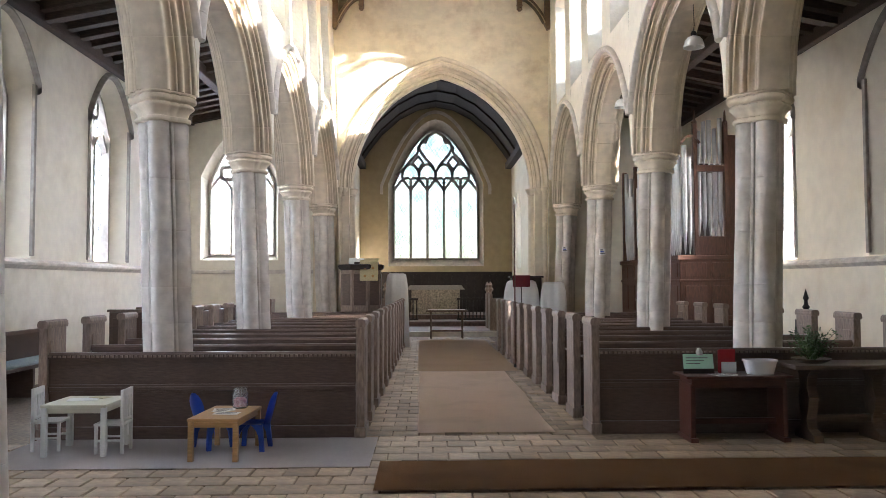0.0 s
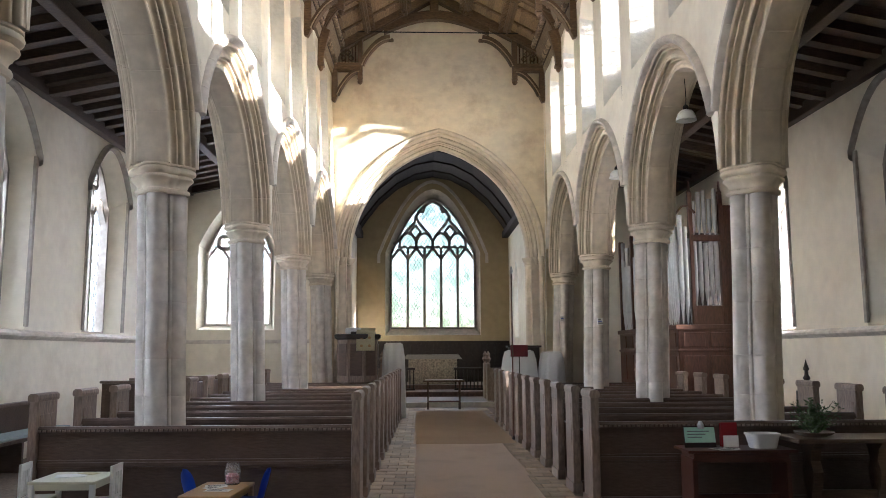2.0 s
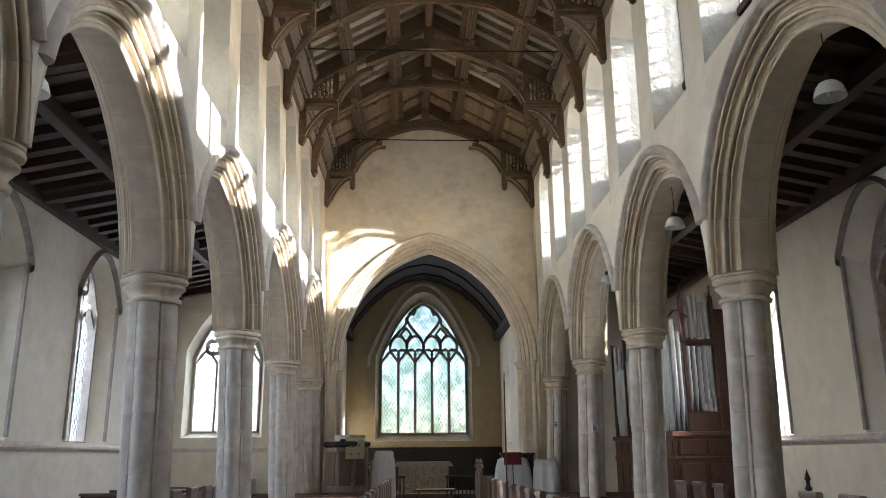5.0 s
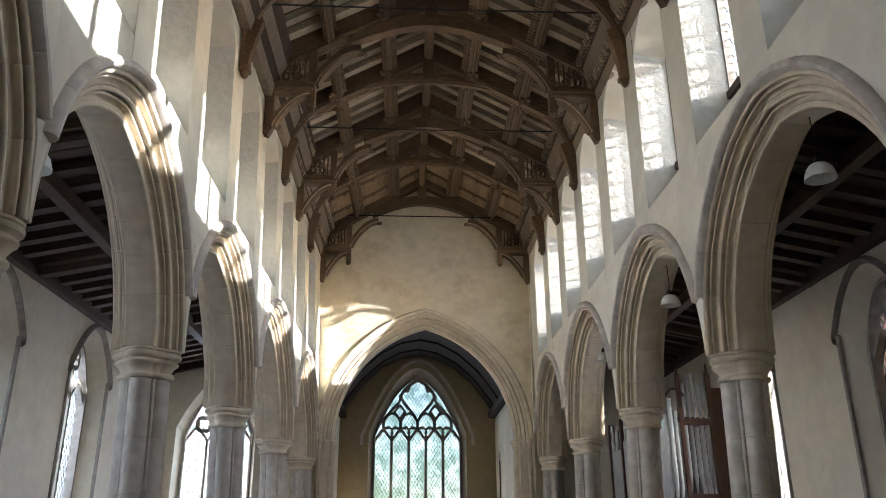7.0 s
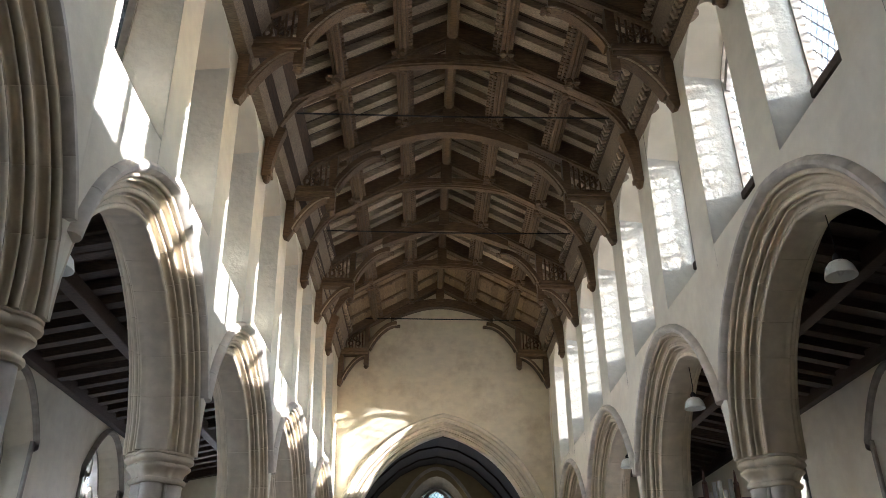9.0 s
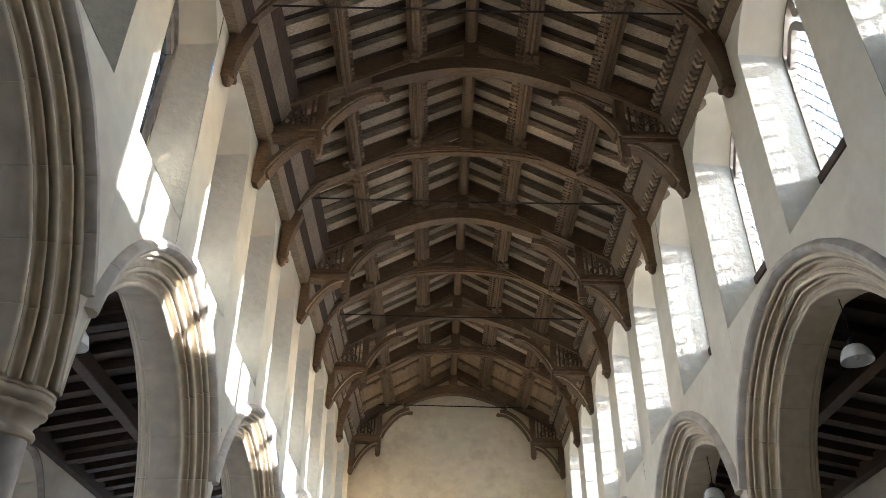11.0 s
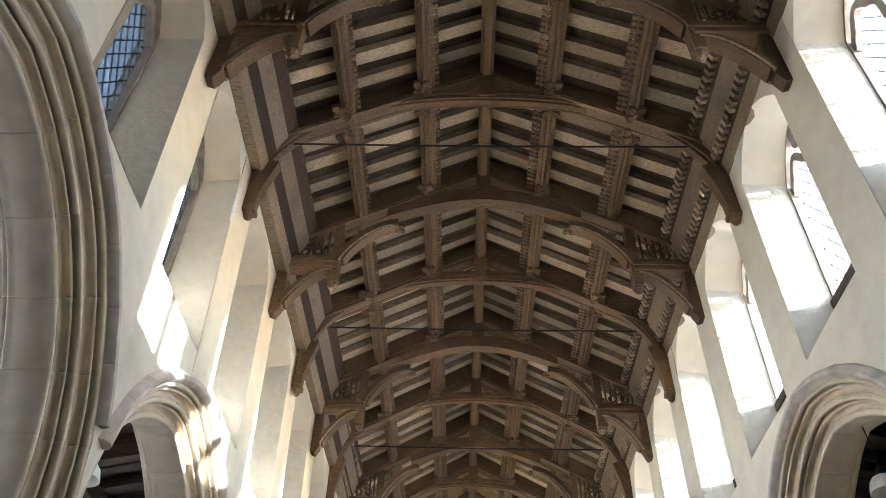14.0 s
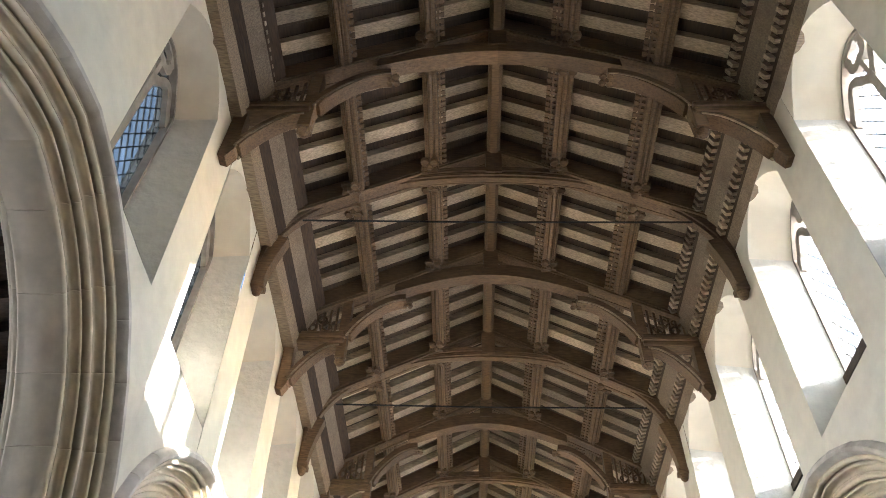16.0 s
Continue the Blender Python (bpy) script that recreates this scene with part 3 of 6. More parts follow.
CH_HOOD = [(0.37, -0.40), (0.38, -0.44), (0.44, -0.46), (0.48, -0.44), (0.50, -0.40)]
ob = thing("chancel_arch", "wide pointed chancel arch of pale moulded stone", "arch", kind="structure")
part("moulding", arch_sweep(bmesh.new(), CH_C, CH_A, CH_R, CH_PROFILE, CH_SPRING, 26), STONE_PALE, ob, "", True, chancel_shape)
part("hood_mould", arch_sweep(bmesh.new(), CH_C, CH_A, CH_R, CH_HOOD, CH_SPRING, 26), STONE_PALE, ob, "", True, chancel_shape)
for s in (-1, 1):
    bm = bmesh.new()
    for dx, dy, rad in ((0.0, 0.4, 0.14), (0.14, 0.12, 0.09), (0.26, -0.02, 0.06), (0.14, 0.68, 0.09)):
        lathe(bm, [(rad, 0.25), (rad, CH_SPRING - 0.22), (rad * 1.15, CH_SPRING - 0.21), (rad * 1.05, CH_SPRING - 0.17), (rad * 1.5, CH_SPRING - 0.06),
                   (rad * 1.6, CH_SPRING - 0.02), (rad * 1.5, CH_SPRING)], (CH_C + s * (CH_A + 0.1 + dx), EAST + dy, 0), 18)
        lathe(bm, [(rad * 1.6, 0.0), (rad * 1.6, 0.18), (rad * 1.2, 0.26), (rad, 0.3)], (CH_C + s * (CH_A + 0.1 + dx), EAST + dy, 0), 18)
    box(bm, CH_C + s * (CH_A + 0.1), CH_C + s * (CH_A + 0.5), EAST + 0.03, EAST + 0.77, 0, CH_SPRING)
    part("respond", bm, STONE_PALE, ob, "clustered shafts", True)

# ---- shell ----
bm = bmesh.new()
box(bm, -40, 40, -40, 70, -0.5, -0.012)
setting("ground", bm, MORTAR, "bare earth and mortar under the church floor", "ground")
bm = bmesh.new()
box(bm, -AISLE - 0.2, AISLE + 0.2, WEST, 23.4, -0.2, -0.006)
setting("floor", bm, MORTAR, "clay pamment floor with worn mortar joints", "floor")
bm = bmesh.new()
box(bm, -AISLE - 0.7, AISLE + 0.7, WEST - 0.8, WEST, 0, 13.5)
setting("wall_west", bm, PLASTER, "plain limewashed west wall", "wall")
W_IN, W_OUT = (1.0, 2.08, 4.95, 0.90), (0.70, 2.10, 4.66, 0.95)
AISLE_WINDOWS = {"north": [11.95 + 4.12 * k for k in (-2, -1, 0, 1)], "south": [11.45, 15.9]}


def aisle_side(s):
    def shape(p):
        return Vector((s * (AISLE + p[0]), p[1], p[2]))
    return shape


def pierced_wall(name, lo, hi, base, top, holes, thick, shape, material, label):
    """A wall along y with arched holes; holes: (middle, inner numbers, outer numbers)."""
    bm = bmesh.new()
    for u, which in ((0.0, 1), (thick, 2)):
        cuts = {lo, hi}
        for h in holes:
            w = h[which][0]
            cuts |= {h[0] - w + 2 * w * k / 20 for k in range(21)}
        ys = sorted(cuts)
        for ya, yb in zip(ys, ys[1:]):
            mid = (ya + yb) / 2
            spans = [(base, base, top, top)]
            for h in holes:
                w, sill, spring, rise = h[which]
                if abs(mid - h[0]) < w:
                    spans = [(base, base, sill, sill), (window_head(ya - h[0], w, spring, rise), window_head(yb - h[0], w, spring, rise), top, top)]
            for la, lb, ha, hb in spans:
                bm.faces.new([bm.verts.new(p) for p in ((u, ya, la), (u, yb, lb), (u, yb, hb), (u, ya, ha))])
    grid_mesh(bm, [[(0, lo, top), (thick, lo, top)], [(0, hi, top), (thick, hi, top)]])
    bmesh.ops.remove_doubles(bm, verts=bm.verts, dist=0.001)
    return setting(name, bm, material, label, "wall", shape=shape)


def head_line(c, w, sill, spring, rise, u, grow):
    """A hood round an opening, from springing to springing."""
    return [(c + (w + grow) * d, window_head(d, 1.0, spring, rise + grow)) for d in [-1 + k / 12 for k in range(25)]]


aisle_proto = leaded_window("window_aisle", W_OUT[0], W_OUT[1], W_OUT[2], W_OUT[3], 2, GLASS,
                            "two-light aisle window with tracery and leaded panes", "aisle windows", 0.13, 0.006, STONE_GREY, thick=0.04)
placed = False
for s, tag in ((1, "south"), (-1, "north")):
    shape = aisle_side(s)
    # Bounced warm light is put into the south wall's colour only.
    pierced_wall(f"wall_{tag}_aisle", WEST, 23.4, 0, 6.6, [(c, W_IN, W_OUT) for c in AISLE_WINDOWS[tag]], 0.5, shape, CREAM_BOUNCE if s > 0 else PLASTER,
                 "limewashed aisle wall with patchy damp stains")
    for k, c in enumerate(AISLE_WINDOWS[tag]):
        bm = grid_mesh(bmesh.new(), [hole(c, *W_IN, 0.0), hole(c, *W_OUT, 0.5)], True)
        setting(f"reveal_{tag}_aisle_{k + 1}", bm, PLASTER, "splayed plaster window reveal", "window reveal", shape=shape)
        hood = thing("window_hood", "thin grey stone hood mould round the window", "hood mould", "aisle window hoods", kind="structure")
        bm = bmesh.new()
        line = [(c - 1.06, 4.85)] + head_line(c, *W_IN, 0, 0.06) + [(c + 1.06, 4.85)]
        rings = [[(u, y + dy, z + dz) for u, dy, dz in ((0.01, 0, -0.06), (-0.05, 0, -0.055), (-0.095, 0, -0.02), (-0.095, 0, 0.015), (-0.04, 0, 0.06), (0.01, 0, 0.075))] for y, z in line]
        grid_mesh(bm, rings, True, True)
        part("hood", bm, STONE_GREY, hood, shape=shape)
        for sd in (-1, 1):
            bm = bmesh.new()
            box(bm, -0.035, 0.02, c + sd * 1.0 - 0.04, c + sd * 1.0 + 0.04, 2.12, 4.95, 0.012)
            part("jamb_shaft", bm, STONE_GREY, hood, shape=shape)
        p = shape(Vector((0.44, c, 0)))
        first = copy_thing(aisle_proto, Matrix()) if placed else aisle_proto
        placed = True
        turned(first, (p.x, c, 0), -90 * s)
    bm = bmesh.new()
    prism(bm, [(0.01, 1.90), (-0.03, 1.93), (-0.075, 1.97), (-0.075, 2.01), (0.01, 2.07)], "y", WEST, 21.4)
    setting(f"trim_string_{tag}", bm, STONE, "grey stone string course under the windows", "string course", shape=shape)

# Red-brown shows through the window; the porch is assumed, sized to block the sun.
porch = thing("porch", "red-brown brick mass outside the south aisle window, its form assumed to block the sun", "porch", kind="structure")
part("wall", a_box(7.62, 8.5, 9.9, 13.2, -0.3, 5.6, 0.02), BRICK, porch)
part("roof", prism(bmesh.new(), [(7.5, 5.6), (8.7, 5.6), (8.1, 6.3)], "y", 9.8, 13.3), AISLE_OAK, porch)

# east wall of the north aisle
E_IN, E_OUT = (1.05, 2.3, 4.6, 1.25), (0.88, 2.45, 4.45, 1.2)


def aisle_east(p):
    return Vector((-5.42 + p[1], EAST + 0.05 + p[0], p[2]))


pierced_wall("wall_north_aisle_east", -1.45, 2.2, 0, 6.8, [(0.0, E_IN, E_OUT)], 0.5, aisle_east, PLASTER, "plastered east wall of the north aisle")
bm = grid_mesh(bmesh.new(), [hole(0.0, *E_IN, 0.0), hole(0.0, *E_OUT, 0.5)], True)
setting("reveal_north_aisle_east", bm, PLASTER, "splayed plaster window reveal", "window reveal", shape=aisle_east)
turned(leaded_window("window_aisle_east", E_OUT[0], E_OUT[1], E_OUT[2], E_OUT[3], 3, GLASS, "three-light east window of the aisle with tracery", "",
                     0.13, 0.006, ribs=[quatrefoil(0.0, 5.15, 0.26), quatrefoil(-0.42, 4.72, 0.2), quatrefoil(0.42, 4.72, 0.2)]), (-5.42, EAST + 0.5, 0), 0)
bm = bmesh.new()
box(bm, -6.85, -3.4, EAST, EAST + 0.05, 1.93, 2.03, 0.015)
setting("trim_string_east", bm, STONE, "grey stone string course", "string course")
bm = bmesh.new()
box(bm, 3.4, AISLE + 0.3, EAST + 0.05, EAST + 0.5, 0, 6.8)
setting("wall_south_aisle_east", bm, PLASTER, "plastered east wall of the south aisle", "wall")

# aisle roofs
for s, tag in ((1, "south"), (-1, "north")):
    bm = bmesh.new()
    prism(bm, [(s * AISLE + s * 0.5, 6.22), (s * 3.55, 6.92), (s * 3.55, 7.02), (s * AISLE + s * 0.5, 6.32)], "y", WEST, 23.4)
    for k in range(56):
        y = WEST + 0.25 + k * 0.5
        prism(bm, [(s * AISLE, 6.10), (s * 3.6, 6.76), (s * 3.6, 6.905), (s * AISLE, 6.255)], "y", y, y + 0.17)
    setting(f"ceiling_{tag}_aisle", bm, AISLE_OAK, "dark oak lean-to aisle ceiling with close rafters", "ceiling")
    bm = bmesh.new()
    box(bm, min(s * (AISLE - 0.16), s * AISLE), max(s * (AISLE - 0.16), s * AISLE), WEST, 21.4, 5.98, 6.22, 0.02)
    box(bm, min(s * 5.15, s * 5.35), max(s * 5.15, s * 5.35), WEST, 21.4, 6.20, 6.44, 0.03)
    setting(f"trim_plate_{tag}", bm, AISLE_OAK, "dark oak wall plate and purlin of the aisle roof", "wall plate")
    for y in PIERS:
        ob = thing("aisle_tie_beam", "moulded oak principal beam across the aisle roof", "roof beam", "aisle beams")
        bm = bmesh.new()
        prism(bm, [(s * AISLE, 5.98), (s * 3.85, 6.56), (s * 3.85, 6.75), (s * AISLE, 6.14)], "y", y - 0.08, y + 0.08)
        part("beam", bm, AISLE_OAK, ob)

# ---- nave roof ----
PITCH = 0.545


def roof_z(x):
    return 11.95 - PITCH * abs(x)


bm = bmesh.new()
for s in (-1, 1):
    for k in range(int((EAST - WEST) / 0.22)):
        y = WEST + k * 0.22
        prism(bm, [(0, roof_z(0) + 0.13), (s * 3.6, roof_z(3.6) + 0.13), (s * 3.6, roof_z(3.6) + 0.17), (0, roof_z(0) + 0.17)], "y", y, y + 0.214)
setting("ceiling_nave_boards", bm, ROOF_BOARD_SHADED, "oak boards of the nave roof, darkened for the shade between rafters", "ceiling", shape=roof_line)
bm = bmesh.new()
rng = random.Random(4)
spots = [TRUSS[0] - 1.99 + 1.99 * k / 5 for k in range(5 * 14 + 1)]
for s in (-1, 1):
    for y in spots:
        if WEST < y < EAST - 0.2 and min(abs(y - t) for t in TRUSS) > 0.2:
            w, d = 0.088 + rng.uniform(-0.012, 0.014), rng.uniform(-0.015, 0.015)
            y += rng.uniform(-0.02, 0.02)
            prism(bm, [(s * 0.05, roof_z(0.05) - 0.02 + d), (s * 3.2, roof_z(3.2) - 0.02 + d), (s * 3.2, roof_z(3.2) + 0.125), (s * 0.05, roof_z(0.05) + 0.125)], "y", y - w, y + w)
setting("ceiling_nave_rafters", bm, ROOF_RAFTER, "weathered grey-brown oak rafters of the nave roof", "ceiling", shape=roof_line)
bm = bmesh.new()
for s in (-1, 1):
    for x in (0.95, 2.05):
        z = roof_z(x)
        prism(bm, [(s * x - 0.11, z - 0.16), (s * x - 0.085, z - 0.215), (s * x + 0.085, z - 0.215), (s * x + 0.11, z - 0.16), (s * x + 0.11, z + 0.10), (s * x - 0.11, z + 0.10)], "y", WEST, EAST)
        for off, r, drop in ((-0.088, 0.018, 0.195), (-0.050, 0.014, 0.222), (0.0, 0.032, 0.240), (0.050, 0.014, 0.222), (0.088, 0.018, 0.195)):
            prism(bm, [(s * x + off + r * math.cos(a), z - drop + r * math.sin(a)) for a in (math.pi * k / 4 for k in range(8))], "y", WEST, EAST)
prism(bm, [(-0.10, 11.66), (-0.05, 11.60), (0.05, 11.60), (0.10, 11.66), (0.10, 12.1), (-0.10, 12.1)], "y", WEST, EAST)
setting("ceiling_nave_purlins", bm, ROOF_OAK, "moulded oak purlins and ridge of the nave roof", "ceiling", shape=roof_line)
bm = bmesh.new()
for s in (-1, 1):
    for x in (0.95, 2.05):
        y = 1.0
        while y < EAST - 0.3:
            if min(abs(y - t) for t in TRUSS) > 0.16:
                z = roof_z(x)
                prism(bm, [(s * (x - 0.11), z - 0.165), (s * (x - 0.205), z - 0.125), (s * (x - 0.205), z - 0.105), (s * (x - 0.11), z - 0.145)], "y", y, y + 0.042)
                prism(bm, [(s * (x - 0.20), z - 0.135), (s * (x - 0.245), z - 0.115), (s * (x - 0.245), z - 0.095), (s * (x - 0.20), z - 0.105)], "y", y - 0.012, y + 0.054)
            y += 0.088
        for t0, t1 in zip(TRUSS[:-1], TRUSS[1:]):
            lo, hi = max(t0 + 0.12, WEST), min(t1 - 0.12, EAST)
            if hi > lo:
                prism(bm, [(s * (x - 0.155), z - 0.152), (s * (x - 0.18), z - 0.142), (s * (x - 0.18), z - 0.11), (s * (x - 0.155), z - 0.12)], "y", lo, hi)
tagged(finish("purlin_cresting", bm, ROOF_OAK, shape=roof_line), "small carved leaf cresting along the purlins", "carving", "", "stuff")
def boss(bm, x, y, z, r):
    """A flat four-leaved flower, each leaf pierced."""
    for k in range(4):
        a = math.pi / 2 * k + math.pi / 4
        lathe(bm, [(r * 0.14, -r * 0.18), (r * 0.38, -r * 0.26), (r * 0.50, 0.0), (r * 0.38, r * 0.25), (r * 0.14, r * 0.2), (r * 0.14, -r * 0.18)], (x + r * 0.62 * math.cos(a), y + r * 0.62 * math.sin(a), z), 8)
    lathe(bm, [(0.001, -r * 0.6), (r * 0.3, -r * 0.4), (r * 0.36, r * 0.3), (0.001, r * 0.4)], (x, y, z), 8)


# cornice: plain planks and carved bands; dark grounds and paler leaves paint the relief's shade
for s, tag in ((1, "south"), (-1, "north")):
    ob = thing(f"cornice_{tag}", "oak wall plate with two carved bands under the rafters", "cornice", kind="structure")
    for nm, (xa, za), (xb, zb), t, mat in (("plank", (3.11, 9.42), (3.05, 9.62), 0.05, ROOF_RAFTER), ("carved_band", (3.07, 9.63), (2.98, 9.84), 0.02, ROOF_BOARD_SHADED),
                                           ("plank", (2.98, 9.84), (2.86, 10.12), 0.06, ROOF_RAFTER), ("carved_band", (2.88, 10.12), (2.74, 10.32), 0.03, ROOF_BOARD_SHADED)):
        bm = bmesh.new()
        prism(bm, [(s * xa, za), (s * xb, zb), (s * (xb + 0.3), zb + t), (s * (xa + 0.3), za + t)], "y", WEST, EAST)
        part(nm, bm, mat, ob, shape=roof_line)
    bm = bmesh.new()
    y = -1.0
    while y < EAST - 0.1:
        for xa, za in ((3.02, 9.735), (2.805, 10.22)):
            prism(bm, [(s * xa - s * 0.045, za - 0.06), (s * xa - s * 0.08, za + 0.05), (s * xa + s * 0.05, za + 0.06), (s * xa + s * 0.05, za - 0.04)], "y", y, y + 0.055)
        y += 0.11
    carved = part("carving", bm, ROOF_RAFTER, ob, "small repeated carved leaves", shape=roof_line)
    carved["kind"] = "stuff"


# the easternmost bay is closed by thin boards under the rafters, sunlight in their colour
panelling = thing("roof_panelling", "brown oak boards closing the roof bay beside the chancel wall, coloured pale as sunlit", "panelling", kind="structure")
rng = random.Random(21)
for s in (-1, 1):
    x = 0.12
    while x < 2.75:
        w = min(rng.uniform(0.13, 0.19), 2.8 - x)
        lift = rng.uniform(-0.008, 0.008)
        a, b = x + 0.004, x + w - 0.004
        bm = prism(bmesh.new(), [(s * a, roof_z(a) - 0.06 + lift), (s * b, roof_z(b) - 0.06 + lift), (s * b, roof_z(b) - 0.035), (s * a, roof_z(a) - 0.035)], "y", 18.82, 21.12)
        part("board", bm, BOARD_SUNLIT, panelling, shape=roof_line)
        x += w
    for y in (19.55, 20.5):
        bm = prism(bmesh.new(), [(s * 0.1, roof_z(0.1) - 0.12), (s * 2.8, roof_z(2.8) - 0.12), (s * 2.8, roof_z(2.8) - 0.062), (s * 0.1, roof_z(0.1) - 0.062)], "y", y - 0.045, y + 0.045)
        part("batten", bm, ROOF_OAK, panelling, shape=roof_line)
        for k in range(7):
            bm = bmesh.new()
            boss(bm, s * (0.3 + 0.4 * k), y, roof_z(0.3 + 0.4 * k) - 0.125, 0.055)
            part("boss", bm, ROOF_OAK, panelling, "small carved boss", shape=roof_line)


def curve_pts(f, n):
    return [f(k / n) for k in range(n + 1)]


def arch_low(x):
    """Lower edge of an arch-braced truss."""
    return 8.80 + 2.26 * max(0.0, 1 - (abs(x) / 3.08) ** 2.25) ** (1 / 2.25)


def principal(ob, y, half, bosses):
    for s in (-1, 1):
        bm = bmesh.new()
        prism(bm, [(0, roof_z(0) - 0.30), (s * 3.12, roof_z(3.12) - 0.30), (s * 3.12, roof_z(3.12) + 0.12), (0, roof_z(0) + 0.12)], "y", y - half, y + half)
        for side in (-1, 1):
            for depth in (0.315, 0.25):
                prism(bm, [(0, roof_z(0) - depth), (s * 3.1, roof_z(3.1) - depth), (s * 3.1, roof_z(3.1) - depth + 0.035), (0, roof_z(0) - depth + 0.035)], "y", y + side * (half - 0.012) - 0.025, y + side * (half - 0.012) + 0.025)
        rafter = part("principal_rafter", bm, ROOF_OAK, ob, shape=roof_line)
        for x in bosses:
            for side in (-1, 1):
                bm = bmesh.new()
                boss(bm, s * x, y + side * 0.19, roof_z(x) - 0.28, 0.15)
                part("boss", bm, ROOF_OAK, rafter, "carved leafy boss", shape=roof_line)


# across a brace: share of its depth, distance from its middle
BRACE_SECTION = ((0.0, -0.045), (0.0, 0.045), (0.22, 0.05), (0.22, 0.062), (0.10, 0.066), (0.12, 0.088), (0.42, 0.092), (0.42, 0.076), (0.55, 0.076), (0.56, 0.098), (1.0, 0.10),
                 (1.0, -0.10), (0.56, -0.098), (0.55, -0.076), (0.42, -0.076), (0.42, -0.092), (0.12, -0.088), (0.10, -0.066), (0.22, -0.062), (0.22, -0.05))


def arch_truss(y, rod):
    ob = thing("roof_truss", "arch-braced oak roof truss with carved bosses", "roof truss", "nave roof trusses")
    principal(ob, y, 0.11, (0.95, 2.05))
    for s in (-1, 1):
        xs = [3.07 * math.sin(math.pi / 2 * k / 22) for k in range(23)]
        low = [(s * x, arch_low(x)) for x in xs]
        high = [(s * min(x + 0.02 + 0.10 * (x / 3.07) ** 6, 3.12), min(arch_low(x) + 0.20 + 0.55 * (x / 3.07) ** 8, roof_z(x) - 0.1)) for x in xs]
        bm = bmesh.new()
        grid_mesh(bm, [[(a[0] + (b[0] - a[0]) * f, y + d, a[1] + (b[1] - a[1]) * f) for f, d in BRACE_SECTION] for a, b in zip(low, high)], True, True)
        part("arch_brace", bm, ROOF_OAK, ob, shape=roof_line)
        bm = bmesh.new()
        prism(bm, [(s * 3.12, 8.74), (s * 3.04, 8.70), (s * 2.97, 8.82), (s * 2.96, 8.96), (s * 2.90, 9.25), (s * 2.80, 9.6), (s * 3.12, 9.75)], "y", y - 0.075, y + 0.075)
        post = part("wall_post", bm, ROOF_OAK, ob, shape=roof_line)
        bm = bmesh.new()
        box(bm, min(s * 2.95, s * 3.12), max(s * 2.95, s * 3.12), y - 0.09, y + 0.09, 8.68, 8.77, 0.02)
        lathe(bm, [(0.02, 8.57), (0.05, 8.60), (0.07, 8.66), (0.08, 8.69)], (s * 3.04, y, 0), 10)
        part("corbel", bm, ROOF_OAK, post, "carved wooden corbel", shape=roof_line)
    bm = bmesh.new()
    box(bm, -0.12, 0.12, y - 0.12, y + 0.12, arch_low(0) + 0.05, roof_z(0))
    part("king_block", bm, ROOF_OAK, ob)
    if rod:
        bm = bmesh.new()
        tube(bm, [(-2.62, y - 0.2, 9.83), (0, y - 0.2, 9.81), (2.62, y - 0.2, 9.83)], 0.014)
        part("tie_rod", bm, IRON, ob, "thin iron tie rod", shape=roof_line)
    return ob


